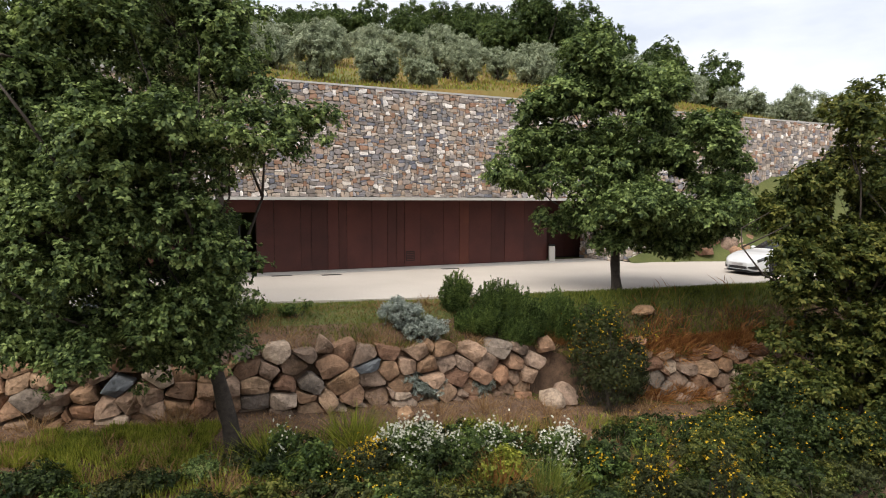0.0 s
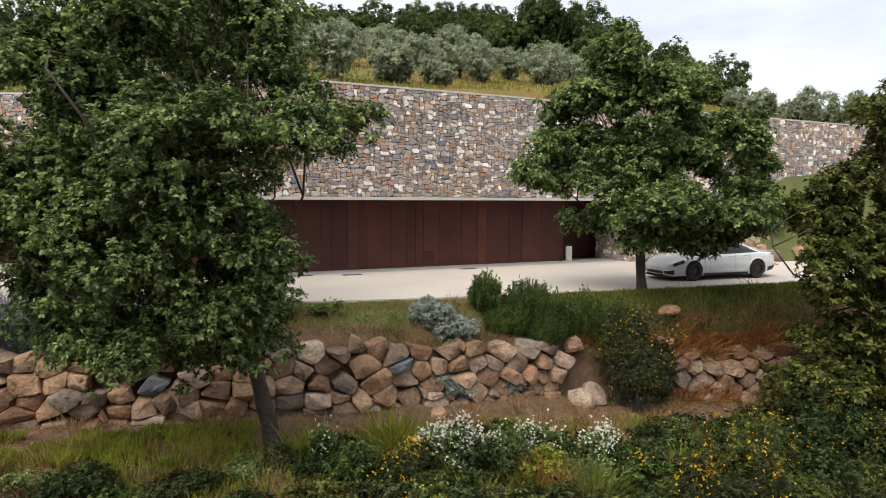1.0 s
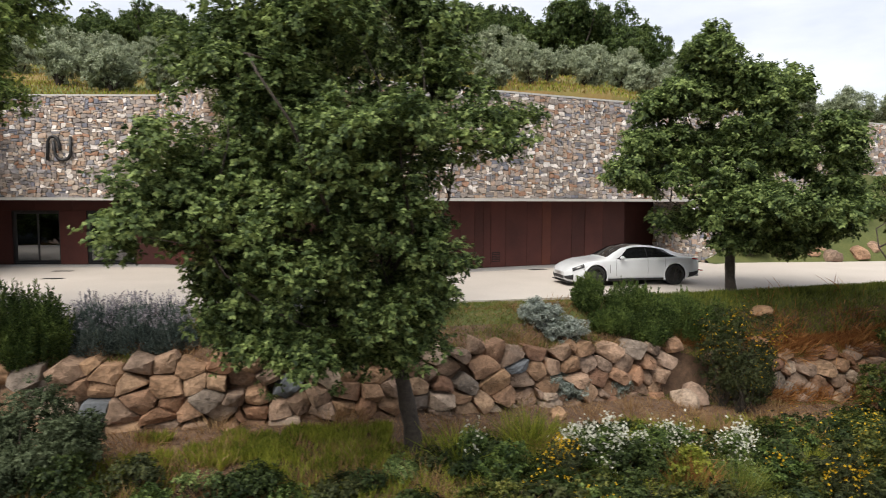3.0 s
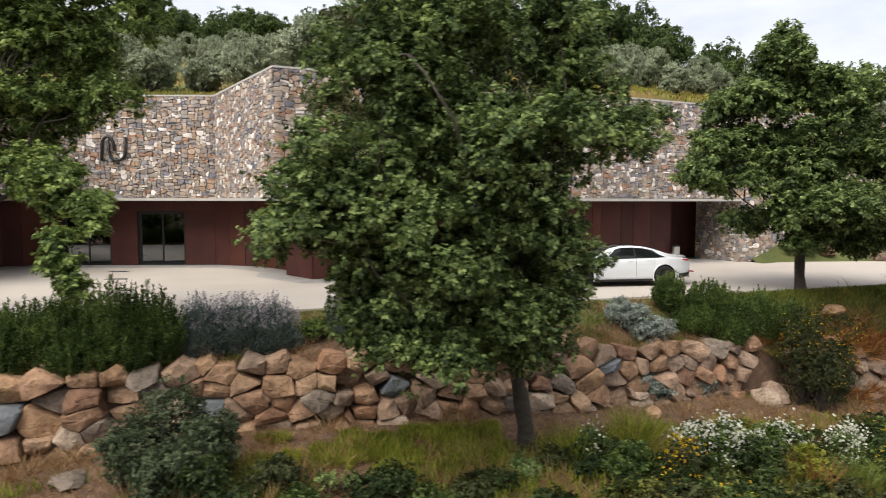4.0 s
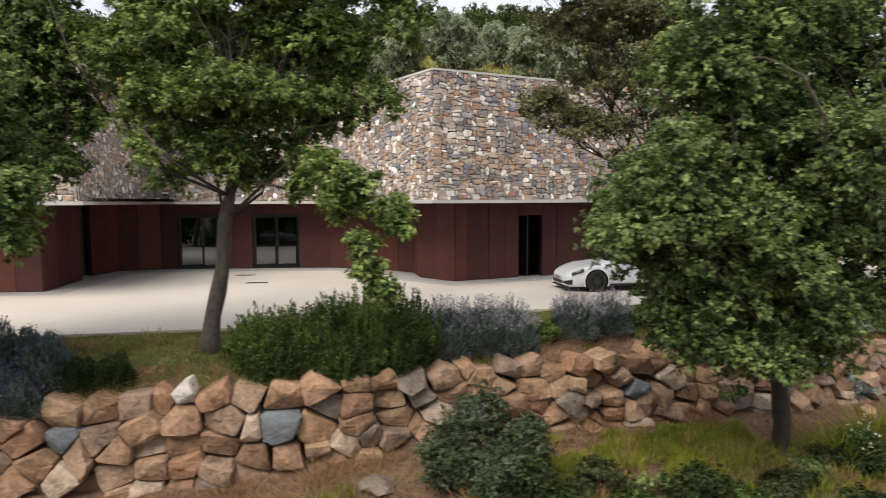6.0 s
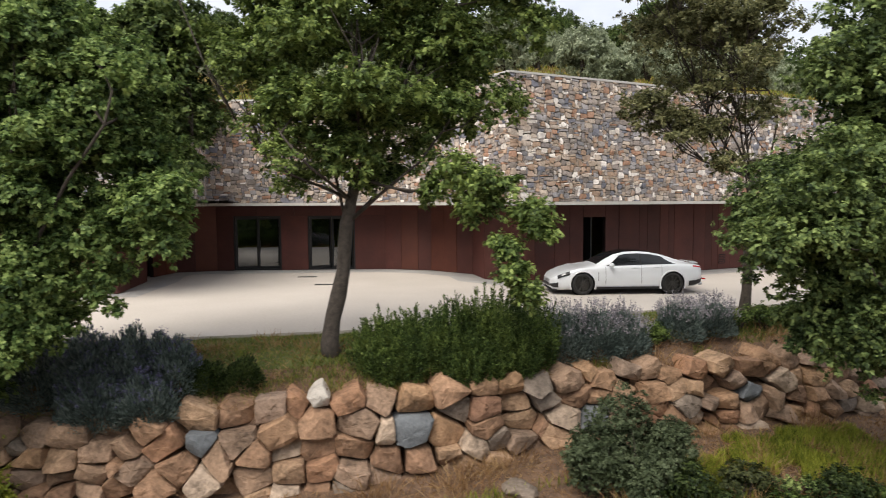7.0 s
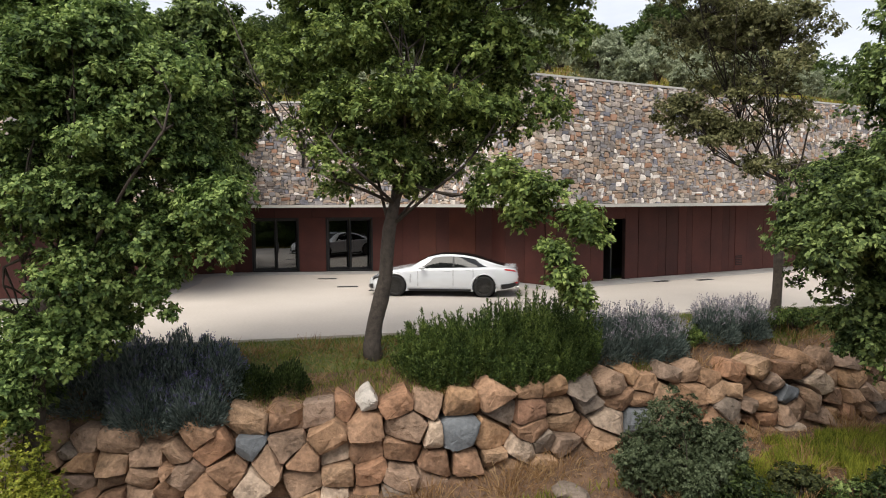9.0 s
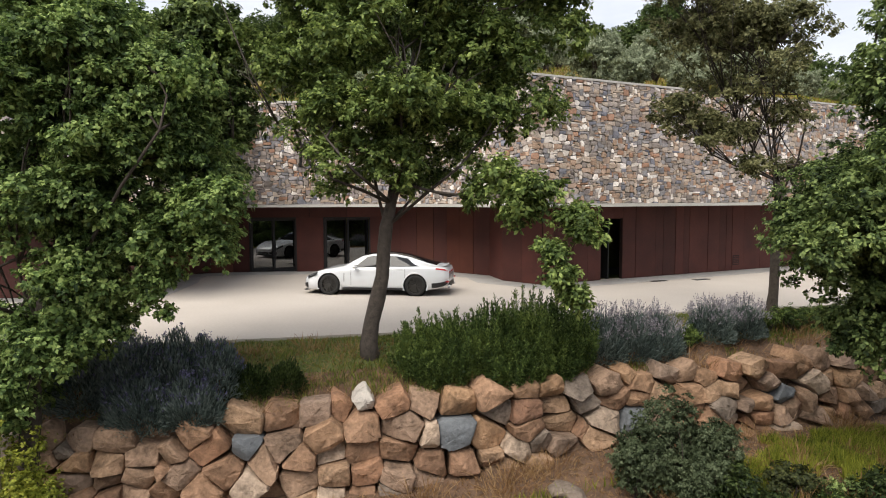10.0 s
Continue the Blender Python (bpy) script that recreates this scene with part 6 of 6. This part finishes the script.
            for q in range(m):
                for t in range(3):
                    F.append((q * 4 + t, q * 4 + t + 1, ((q + 1) % m) * 4 + t + 1, ((q + 1) % m) * 4 + t))
            solid("rim", V, F, M["rim"], w, smooth=False)
            V, F = tube([(0, s * 0.02, 0), (0, s * 0.118, 0)], [0.06, 0.05], 14)
            solid("hub_cap", V, F, M["rim"], w)
            w.location = (ax, s * 0.83, 0.355)
            wheels.append((w, ax, s * 0.83))
    # lamps, intakes, mirrors and the small trim
    def at(x, j, s, out=0.0):
        y, z = car_section(x)[j]
        return Vector((x, s * (y + out), z))

    def pane_point(x, t, s):
        sec = car_section(x)
        k = 11 + 4 * t
        i = min(int(k), 14)
        a, b = sec[i], sec[i + 1]
        y, z = a[0] + (b[0] - a[0]) * (k - i), a[1] + (b[1] - a[1]) * (k - i)
        return Vector((x, s * (y + 0.010), z + 0.004))

    def skin(name, x0, x1, j0, j1, s, out, mat, label):
        """A patch that lies over the body's skin, between two stations and two levels."""
        bm = bmesh.new()
        rows3 = []
        for r in range(7):
            k = j0 + (j1 - j0) * r / 6
            i = int(min(k, 16.99))
            row = []
            for c in range(11):
                x = x0 + (x1 - x0) * c / 10
                sec = car_section(x)
                y = sec[i][0] + (sec[i + 1][0] - sec[i][0]) * (k - i)
                z = sec[i][1] + (sec[i + 1][1] - sec[i][1]) * (k - i)
                row.append(bm.verts.new((x + (out * 0.8 if x > 1.8 else -out * 0.8 if x < -2.2 else 0), s * (y + out), z)))
            rows3.append(row)
        for r in range(6):
            for c in range(10):
                bm.faces.new((rows3[r][c], rows3[r][c + 1], rows3[r + 1][c + 1], rows3[r + 1][c]))
        return part(name, bm, M[mat], root, label, smooth=True)

    for s in (1, -1):
        for low_x, high_x in (((-0.44, 0.72), (-0.44, 0.22)), ((-1.60, -0.48), (-1.18, -0.48))):
            bm = bmesh.new()
            rows2 = []
            for r in range(6):
                t = 0.03 + 0.93 * r / 5
                e = r / 5
                x0 = low_x[0] + (high_x[0] - low_x[0]) * e ** 0.9
                x1 = low_x[1] + (high_x[1] - low_x[1]) * e ** 0.9
                rows2.append([bm.verts.new(pane_point(x0 + (x1 - x0) * c / 12, t, s)) for c in range(13)])
            for r in range(5):
                for c in range(12):
                    bm.faces.new((rows2[r][c], rows2[r][c + 1], rows2[r + 1][c + 1], rows2[r + 1][c]))
            part("side_window", bm, M["car_glass"], root, "dark tinted glass", smooth=True)
        skin("window_pillar", -0.485, -0.435, 11, 14.9, s, 0.014, "black_trim", "black pillar between the side windows")
        skin("headlight", 1.88, 2.26, 8.4, 10.6, s, 0.012, "black_trim", "headlamp in a dark housing")
        skin("headlight_lens", 2.0, 2.14, 9.0, 10.2, s, 0.020, "lamp", "clear lens in the headlamp")
        skin("air_intake", 2.24, 2.455, 3.2, 6.4, s, 0.014, "black_trim", "black front air intake")
        m = Matrix.Translation((0.56, s * 1.02, 0.97))
        bm = box_bm(bmesh.new(), -0.09, 0.08, -0.10, 0.09, -0.06, 0.07, m)
        bmesh.ops.bevel(bm, geom=bm.edges[:], offset=0.045, segments=3, affect="EDGES")
        part("mirror", bm, M["paint"], root, smooth=True)
        V, F = tube([at(0.56, 11, s, -0.02), (0.56, s * 0.98, 0.93)], [0.025, 0.02], 6)
        solid("mirror_arm", V, F, M["black_trim"], root)
        bm = bmesh.new()
        for a, b in ((-1.05, 1.02),):
            for i in range(14):
                x0, x1 = a + (b - a) * i / 14, a + (b - a) * (i + 1) / 14
                q = [at(x0, 3, s, 0.012), at(x1, 3, s, 0.012), at(x1, 4, s, 0.008), at(x0, 4, s, 0.008)]
                q[0].z -= 0.05
                q[1].z -= 0.05
                q[2].z, q[3].z = q[1].z + 0.075, q[0].z + 0.075
                bm.faces.new([bm.verts.new(v) for v in q])
        part("side_skirt", bm, M["black_trim"], root, "black side skirt")
        for xd in (0.72, -0.46, -1.12):
            bm = bmesh.new()
            for j in range(4, 10):
                q = [at(xd - 0.005, j, s, 0.003), at(xd + 0.005, j, s, 0.003), at(xd + 0.005, j + 1, s, 0.003), at(xd - 0.005, j + 1, s, 0.003)]
                bm.faces.new([bm.verts.new(v) for v in q])
            part("door_gap", bm, M["black_trim"], root)
        skin("side_vent", 0.945, 0.975, 5.2, 8.2, s, 0.006, "vent", "grey vent behind the front wheel")
        for xd in (-0.25, -0.95):
            p = at(xd, 9, s, 0.008)
            box("door_handle", p.x - 0.09, p.x + 0.09, p.y - 0.012, p.y + 0.012, p.z - 0.012, p.z + 0.012, M["paint"], root, bevel=0.008)
        bm = bmesh.new()
        for i in range(8):
            x0, x1 = -2.515 + 0.045 * i, -2.515 + 0.045 * (i + 1)
            q = [at(x0, 9, s, 0.006), at(x1, 9, s, 0.006), at(x1, 10, s, 0.010), at(x0, 10, s, 0.010)]
            bm.faces.new([bm.verts.new(v) for v in q])
        part("tail_light", bm, M["tail"], root, "red tail lamp wrapping round the corner")
        skin("rear_diffuser_side", -2.53, -2.02, 2.6, 4.4, s, 0.012, "black_trim", "black rear bumper insert")
        box("rear_reflector", -2.585, -2.50, s * 0.80 - 0.09, s * 0.80 + 0.09, 0.475, 0.505, M["tail"], root, "red rear reflector")
        V, F = tube([(-2.50, s * 0.55, 0.30), (-2.60, s * 0.55, 0.30)], [0.055, 0.055], 14)
        solid("exhaust", V, F, M["silver_trim"], root)
    box("tail_light_bar", -2.575, -2.555, -0.60, 0.60, 0.765, 0.795, M["tail"], root, "red light bar across the tail")
    box("rear_diffuser", -2.585, -2.5, -0.52, 0.52, 0.27, 0.44, M["black_trim"], root, "black rear diffuser", bevel=0.02)
    box("number_plate", -2.572, -2.562, -0.26, 0.26, 0.55, 0.66, M["silver_trim"], root, "plain pale number plate")
    box("grille", 2.40, 2.475, -0.46, 0.46, 0.24, 0.36, M["black_trim"], root, "black lower grille", bevel=0.02)
    box("number_plate", 2.465, 2.48, -0.26, 0.26, 0.37, 0.47, M["silver_trim"], root, "plain pale number plate")
    box("front_splitter", 2.25, 2.44, -0.70, 0.70, 0.13, 0.16, M["black_trim"], root, bevel=0.01)
    V, F = [], []
    for i in range(13):
        y = -0.58 + 1.16 * i / 12
        c = 0.03 * (1 - (y / 0.58) ** 2)
        V += [(-2.28 - c, y, 0.985 + c), (-2.46 - c, y, 0.985 + c), (-2.46 - c, y, 0.965 + c), (-2.28 - c, y, 0.965 + c)]
    for i in range(12):
        for q in range(4):
            F.append((i * 4 + q, i * 4 + (q + 1) % 4, i * 4 + 4 + (q + 1) % 4, i * 4 + 4 + q))
    solid("rear_spoiler", V, F, M["paint"], root, smooth=False)
    return root, wheels


CAR, WHEELS = build_car()
CAR_TIMES = (0.0, 0.5, 1.0, 2.0, 3.3, 4.0, 5.0, 5.8, 6.2, 7.4, 8.0, 8.5, 9.0, 9.5, 10.0)
CAR_AT = (13.05, 10.9, 8.34, 4.55, 0.6, -1.4, -3.9, -5.9, -6.95, -10.7, -13.0, -14.8, -16.35, -17.6, -18.5)
TRACK = ((-24, -22, -18.6, -16.0, -13.5, -10.0, -6.8, 0.0, 3.0, 8.3, 11.3, 16, 22), (22.4, 21.95, 21.25, 20.80, 20.42, 20.25, 20.28, 21.25, 21.75, 22.95, 24.0, 25.8, 28.2))


def smooth_interp(v, xs, ys):
    """Catmull-Rom through the knots."""
    i = int(np.clip(np.searchsorted(xs, v) - 1, 0, len(xs) - 2))
    h = xs[i + 1] - xs[i]
    t = (v - xs[i]) / h
    m0 = (ys[i + 1] - ys[max(i - 1, 0)]) / (xs[i + 1] - xs[max(i - 1, 0)])
    m1 = (ys[min(i + 2, len(xs) - 1)] - ys[i]) / (xs[min(i + 2, len(xs) - 1)] - xs[i])
    return (2 * t ** 3 - 3 * t ** 2 + 1) * ys[i] + (t ** 3 - 2 * t ** 2 + t) * h * m0 + (-2 * t ** 3 + 3 * t ** 2) * ys[i + 1] + (t ** 3 - t ** 2) * h * m1


def car_pose(t):
    """Pose of the car at t: its near front wheel follows TRACK, its tail trails behind."""
    x = smooth_interp(t, CAR_TIMES, CAR_AT)
    y = smooth_interp(x, *TRACK)
    xr = x + 2.9
    yr = smooth_interp(xr, *TRACK)
    turn = math.atan2(y - yr, x - xr)
    f = Vector((math.cos(turn), math.sin(turn), 0))
    left = Vector((-f.y, f.x, 0))
    c = Vector((x, y, 0)) - f * AXLE - left * 0.95
    return c, math.degrees(turn)


# ---- small fixtures ----
def fixtures():
    for x, y, a in ((-19.4, 25.9, 4), (-18.25, 23.4, 4), (-4.35, 24.55, BEND), (0.3, 26.9, BEND), (-6.2, 24.2, BEND)):
        d = new("drain_grate")
        d.matrix_world = Matrix.Translation((x, y, 0.0)) @ Matrix.Rotation(radians(a), 4, "Z")
        tagged(d, "dark slotted drain grate let into the forecourt", "drain", "drain grates")
        box("frame", -0.38, 0.38, -0.15, 0.15, 0.0, 0.006, M["black_trim"], d)
        for i in range(9):
            box("bar", -0.34 + i * 0.076, -0.30 + i * 0.076, -0.13, 0.13, 0.006, 0.012, M["rim"], d)
    v = new("wall_vent")
    v.matrix_world = Matrix.Translation(A0 + ua * 9.69) @ Matrix.Rotation(math.atan2(ua.y, ua.x), 4, "Z")
    tagged(v, "small square vent grille in the steel wall", "vent")
    box("frame", 0.0, 0.40, -0.050, -0.037, 0.25, 0.68, M["corten_shaded"], v)
    for i in range(5):
        box("slat", 0.03, 0.37, -0.062, -0.050, 0.29 + i * 0.075, 0.33 + i * 0.075, M["corten"], v)
    p = A1 + ua * 0.14 + Vector((0.1, -0.25, 0))
    b = new("litter_bin")
    b.location = p
    tagged(b, "slim pale grey post bin with a black top by the gateway", "bin")
    box("body", -0.14, 0.14, -0.14, 0.14, 0.0, 0.72, M["eave"], b, bevel=0.02)
    box("top", -0.145, 0.145, -0.145, 0.145, 0.722, 0.80, M["black_trim"], b, bevel=0.02)
    # abstract metal emblem on the stone: two bent rods
    e = new("wall_emblem")
    e.location = (-20.0, 26.98, 4.6)
    tagged(e, "dark metal emblem of bent rods on the stone wall", "emblem")
    arch = [(-0.5, 0, 0.0), (-0.48, 0, 0.55)] + [(-0.23 + 0.25 * math.cos(a), 0, 0.62 + 0.38 * math.sin(a)) for a in np.linspace(math.pi, 0, 9)] + [(0.05, 0, 0.4)]
    hook = [(-0.22, 0, 0.80), (-0.2, 0, 0.40)] + [(0.16 + 0.34 * math.cos(a), 0, 0.36 + 0.36 * math.sin(a)) for a in np.linspace(math.pi, 2 * math.pi, 9)] + [(0.5, 0, 1.0)]
    for pts in (arch, hook):
        V, F = tube(pts, [0.062] * len(pts), 8)
        solid("rod", V, F, M["frame"], e, smooth=True)
    # flat slab and loose stones
    rng = np.random.default_rng(91)
    for x, y, r, hgt, flat in ((-12.75, 10.85, 0.42, 0.16, 1), (3.1, 17.5, 0.45, 0.35, 0), (3.5, 18.0, 0.5, 0.4, 0), (6.1, 19.6, 0.45, 0.2, 1), (6.3, 20.0, 0.4, 0.2, 1), (3.0, 18.3, 0.3, 0.3, 0), (-0.9, 15.2, 0.25, 0.2, 0)):
        loose_rock(x, y, r, hgt, rng, "loose grey slab lying in the grass" if flat else "loose ochre rock on the bank")


def loose_rock(x, y, r, h, rng, label, z=None):
    bm = bmesh.new()
    bmesh.ops.create_icosphere(bm, subdivisions=2, radius=1.0)
    seed = rng.uniform(0, 99)
    for v in bm.verts:
        k = 1 + 0.30 * noise.noise(v.co * 1.3 + Vector((seed, 0, 0))) + 0.10 * noise.noise(v.co * 3.7 + Vector((0, seed, 0)))
        v.co = Vector((v.co.x * r * k, v.co.y * r * 0.75 * k, max(v.co.z, -0.4) * h * k))
    ob = part("boulder", bm, M["rock"])
    ob.location = (x, y, (ground_z(x, y) if z is None else z) + 0.25 * h)
    ob.rotation_euler = (rng.uniform(-0.2, 0.2), rng.uniform(-0.2, 0.2), rng.uniform(0, 6))
    return tagged(ob, label, "boulder", "loose boulders")


fixtures()


def east_berm():
    """The planted bank with boulders behind the forecourt, under the far wall."""
    xs = np.arange(9.0, 60, 1.0)
    V, F = [], []
    for x in xs:
        foot = float(np.interp(x, (9, 12.5, 17.3, 40, 80), (wall_y(9.0) - 0.9, 30.4, 31.0, 36, 44)))
        w = wall_y(x) - 0.03
        rise = float(np.interp(x, (9, 13, 18, 60), (0.15, 1.6, 4.4, 5.4)))
        for kk in (0, 0.25, 0.5, 0.75, 1.0):
            V.append((x, foot + (w - foot) * kk, -0.05 + rise * kk + 0.12 * rough(x, kk * 3, 0.9)))
    for i in range(len(xs) - 1):
        for j in range(4):
            F.append((i * 5 + j, i * 5 + 5 + j, i * 5 + 6 + j, i * 5 + 1 + j))
    tagged(solid("ground_berm", V, F, M["grass_ground"], smooth=True), "planted earth bank behind the forecourt", "bank", kind="structure")
    rng = np.random.default_rng(93)
    for i in range(30):
        x = 12.5 + rng.uniform(0, 11)
        foot = float(np.interp(x, (9, 12.5, 17.3, 40, 80), (29.9, 30.4, 31.0, 36, 44)))
        u2 = rng.random()
        r = rng.uniform(0.35, 0.75)
        loose_rock(x, foot + 0.2 + u2 * 1.6, r, r * 0.75, rng, "pale ochre boulder in the bank behind the forecourt", 0.0 + u2 * 1.0)
    for i in range(46):
        x = rng.uniform(11, 32)
        u2 = rng.uniform(0.35, 0.95)
        foot = float(np.interp(x, (9, 12.5, 17.3, 40, 80), (29.9, 30.4, 31.0, 36, 44)))
        rise = float(np.interp(x, (9, 13, 18, 60), (0.15, 1.6, 4.4, 5.4)))
        b = bush(x, foot + (wall_y(x) - foot) * u2 * 0.9, 0.9, 0.8, rng.uniform(0.8, 1.5), 950 + i, ("oak", "oak_yellow", "rosemary")[i % 3], "bush", "green shrub on the bank below the stone wall", clumps=50, per=60, leaf=0.10, width=0.032, radius=0.25, group="shrubs on the far bank")
        b.location.z = rise * u2 * 0.9 - 0.1


east_berm()


def motions():
    rows = []
    turns = [(t, *car_pose(t)) for t in [i / 10 for i in range(101)]]
    walk(CAR, [(t, pose(c.x, c.y, 0.0, 0, 0, a)) for t, c, a in turns])
    gone, last = 0.0, None
    spin = []
    for t, c, a in turns:
        if last is not None:
            gone += (c - last).length
        last = c
        spin.append((t, math.degrees(gone / 0.355)))
    for w, ax, y in WHEELS:
        walk(w, [(t, pose(ax, y, 0.355, 0, s, 0)) for t, s in spin])


motions()
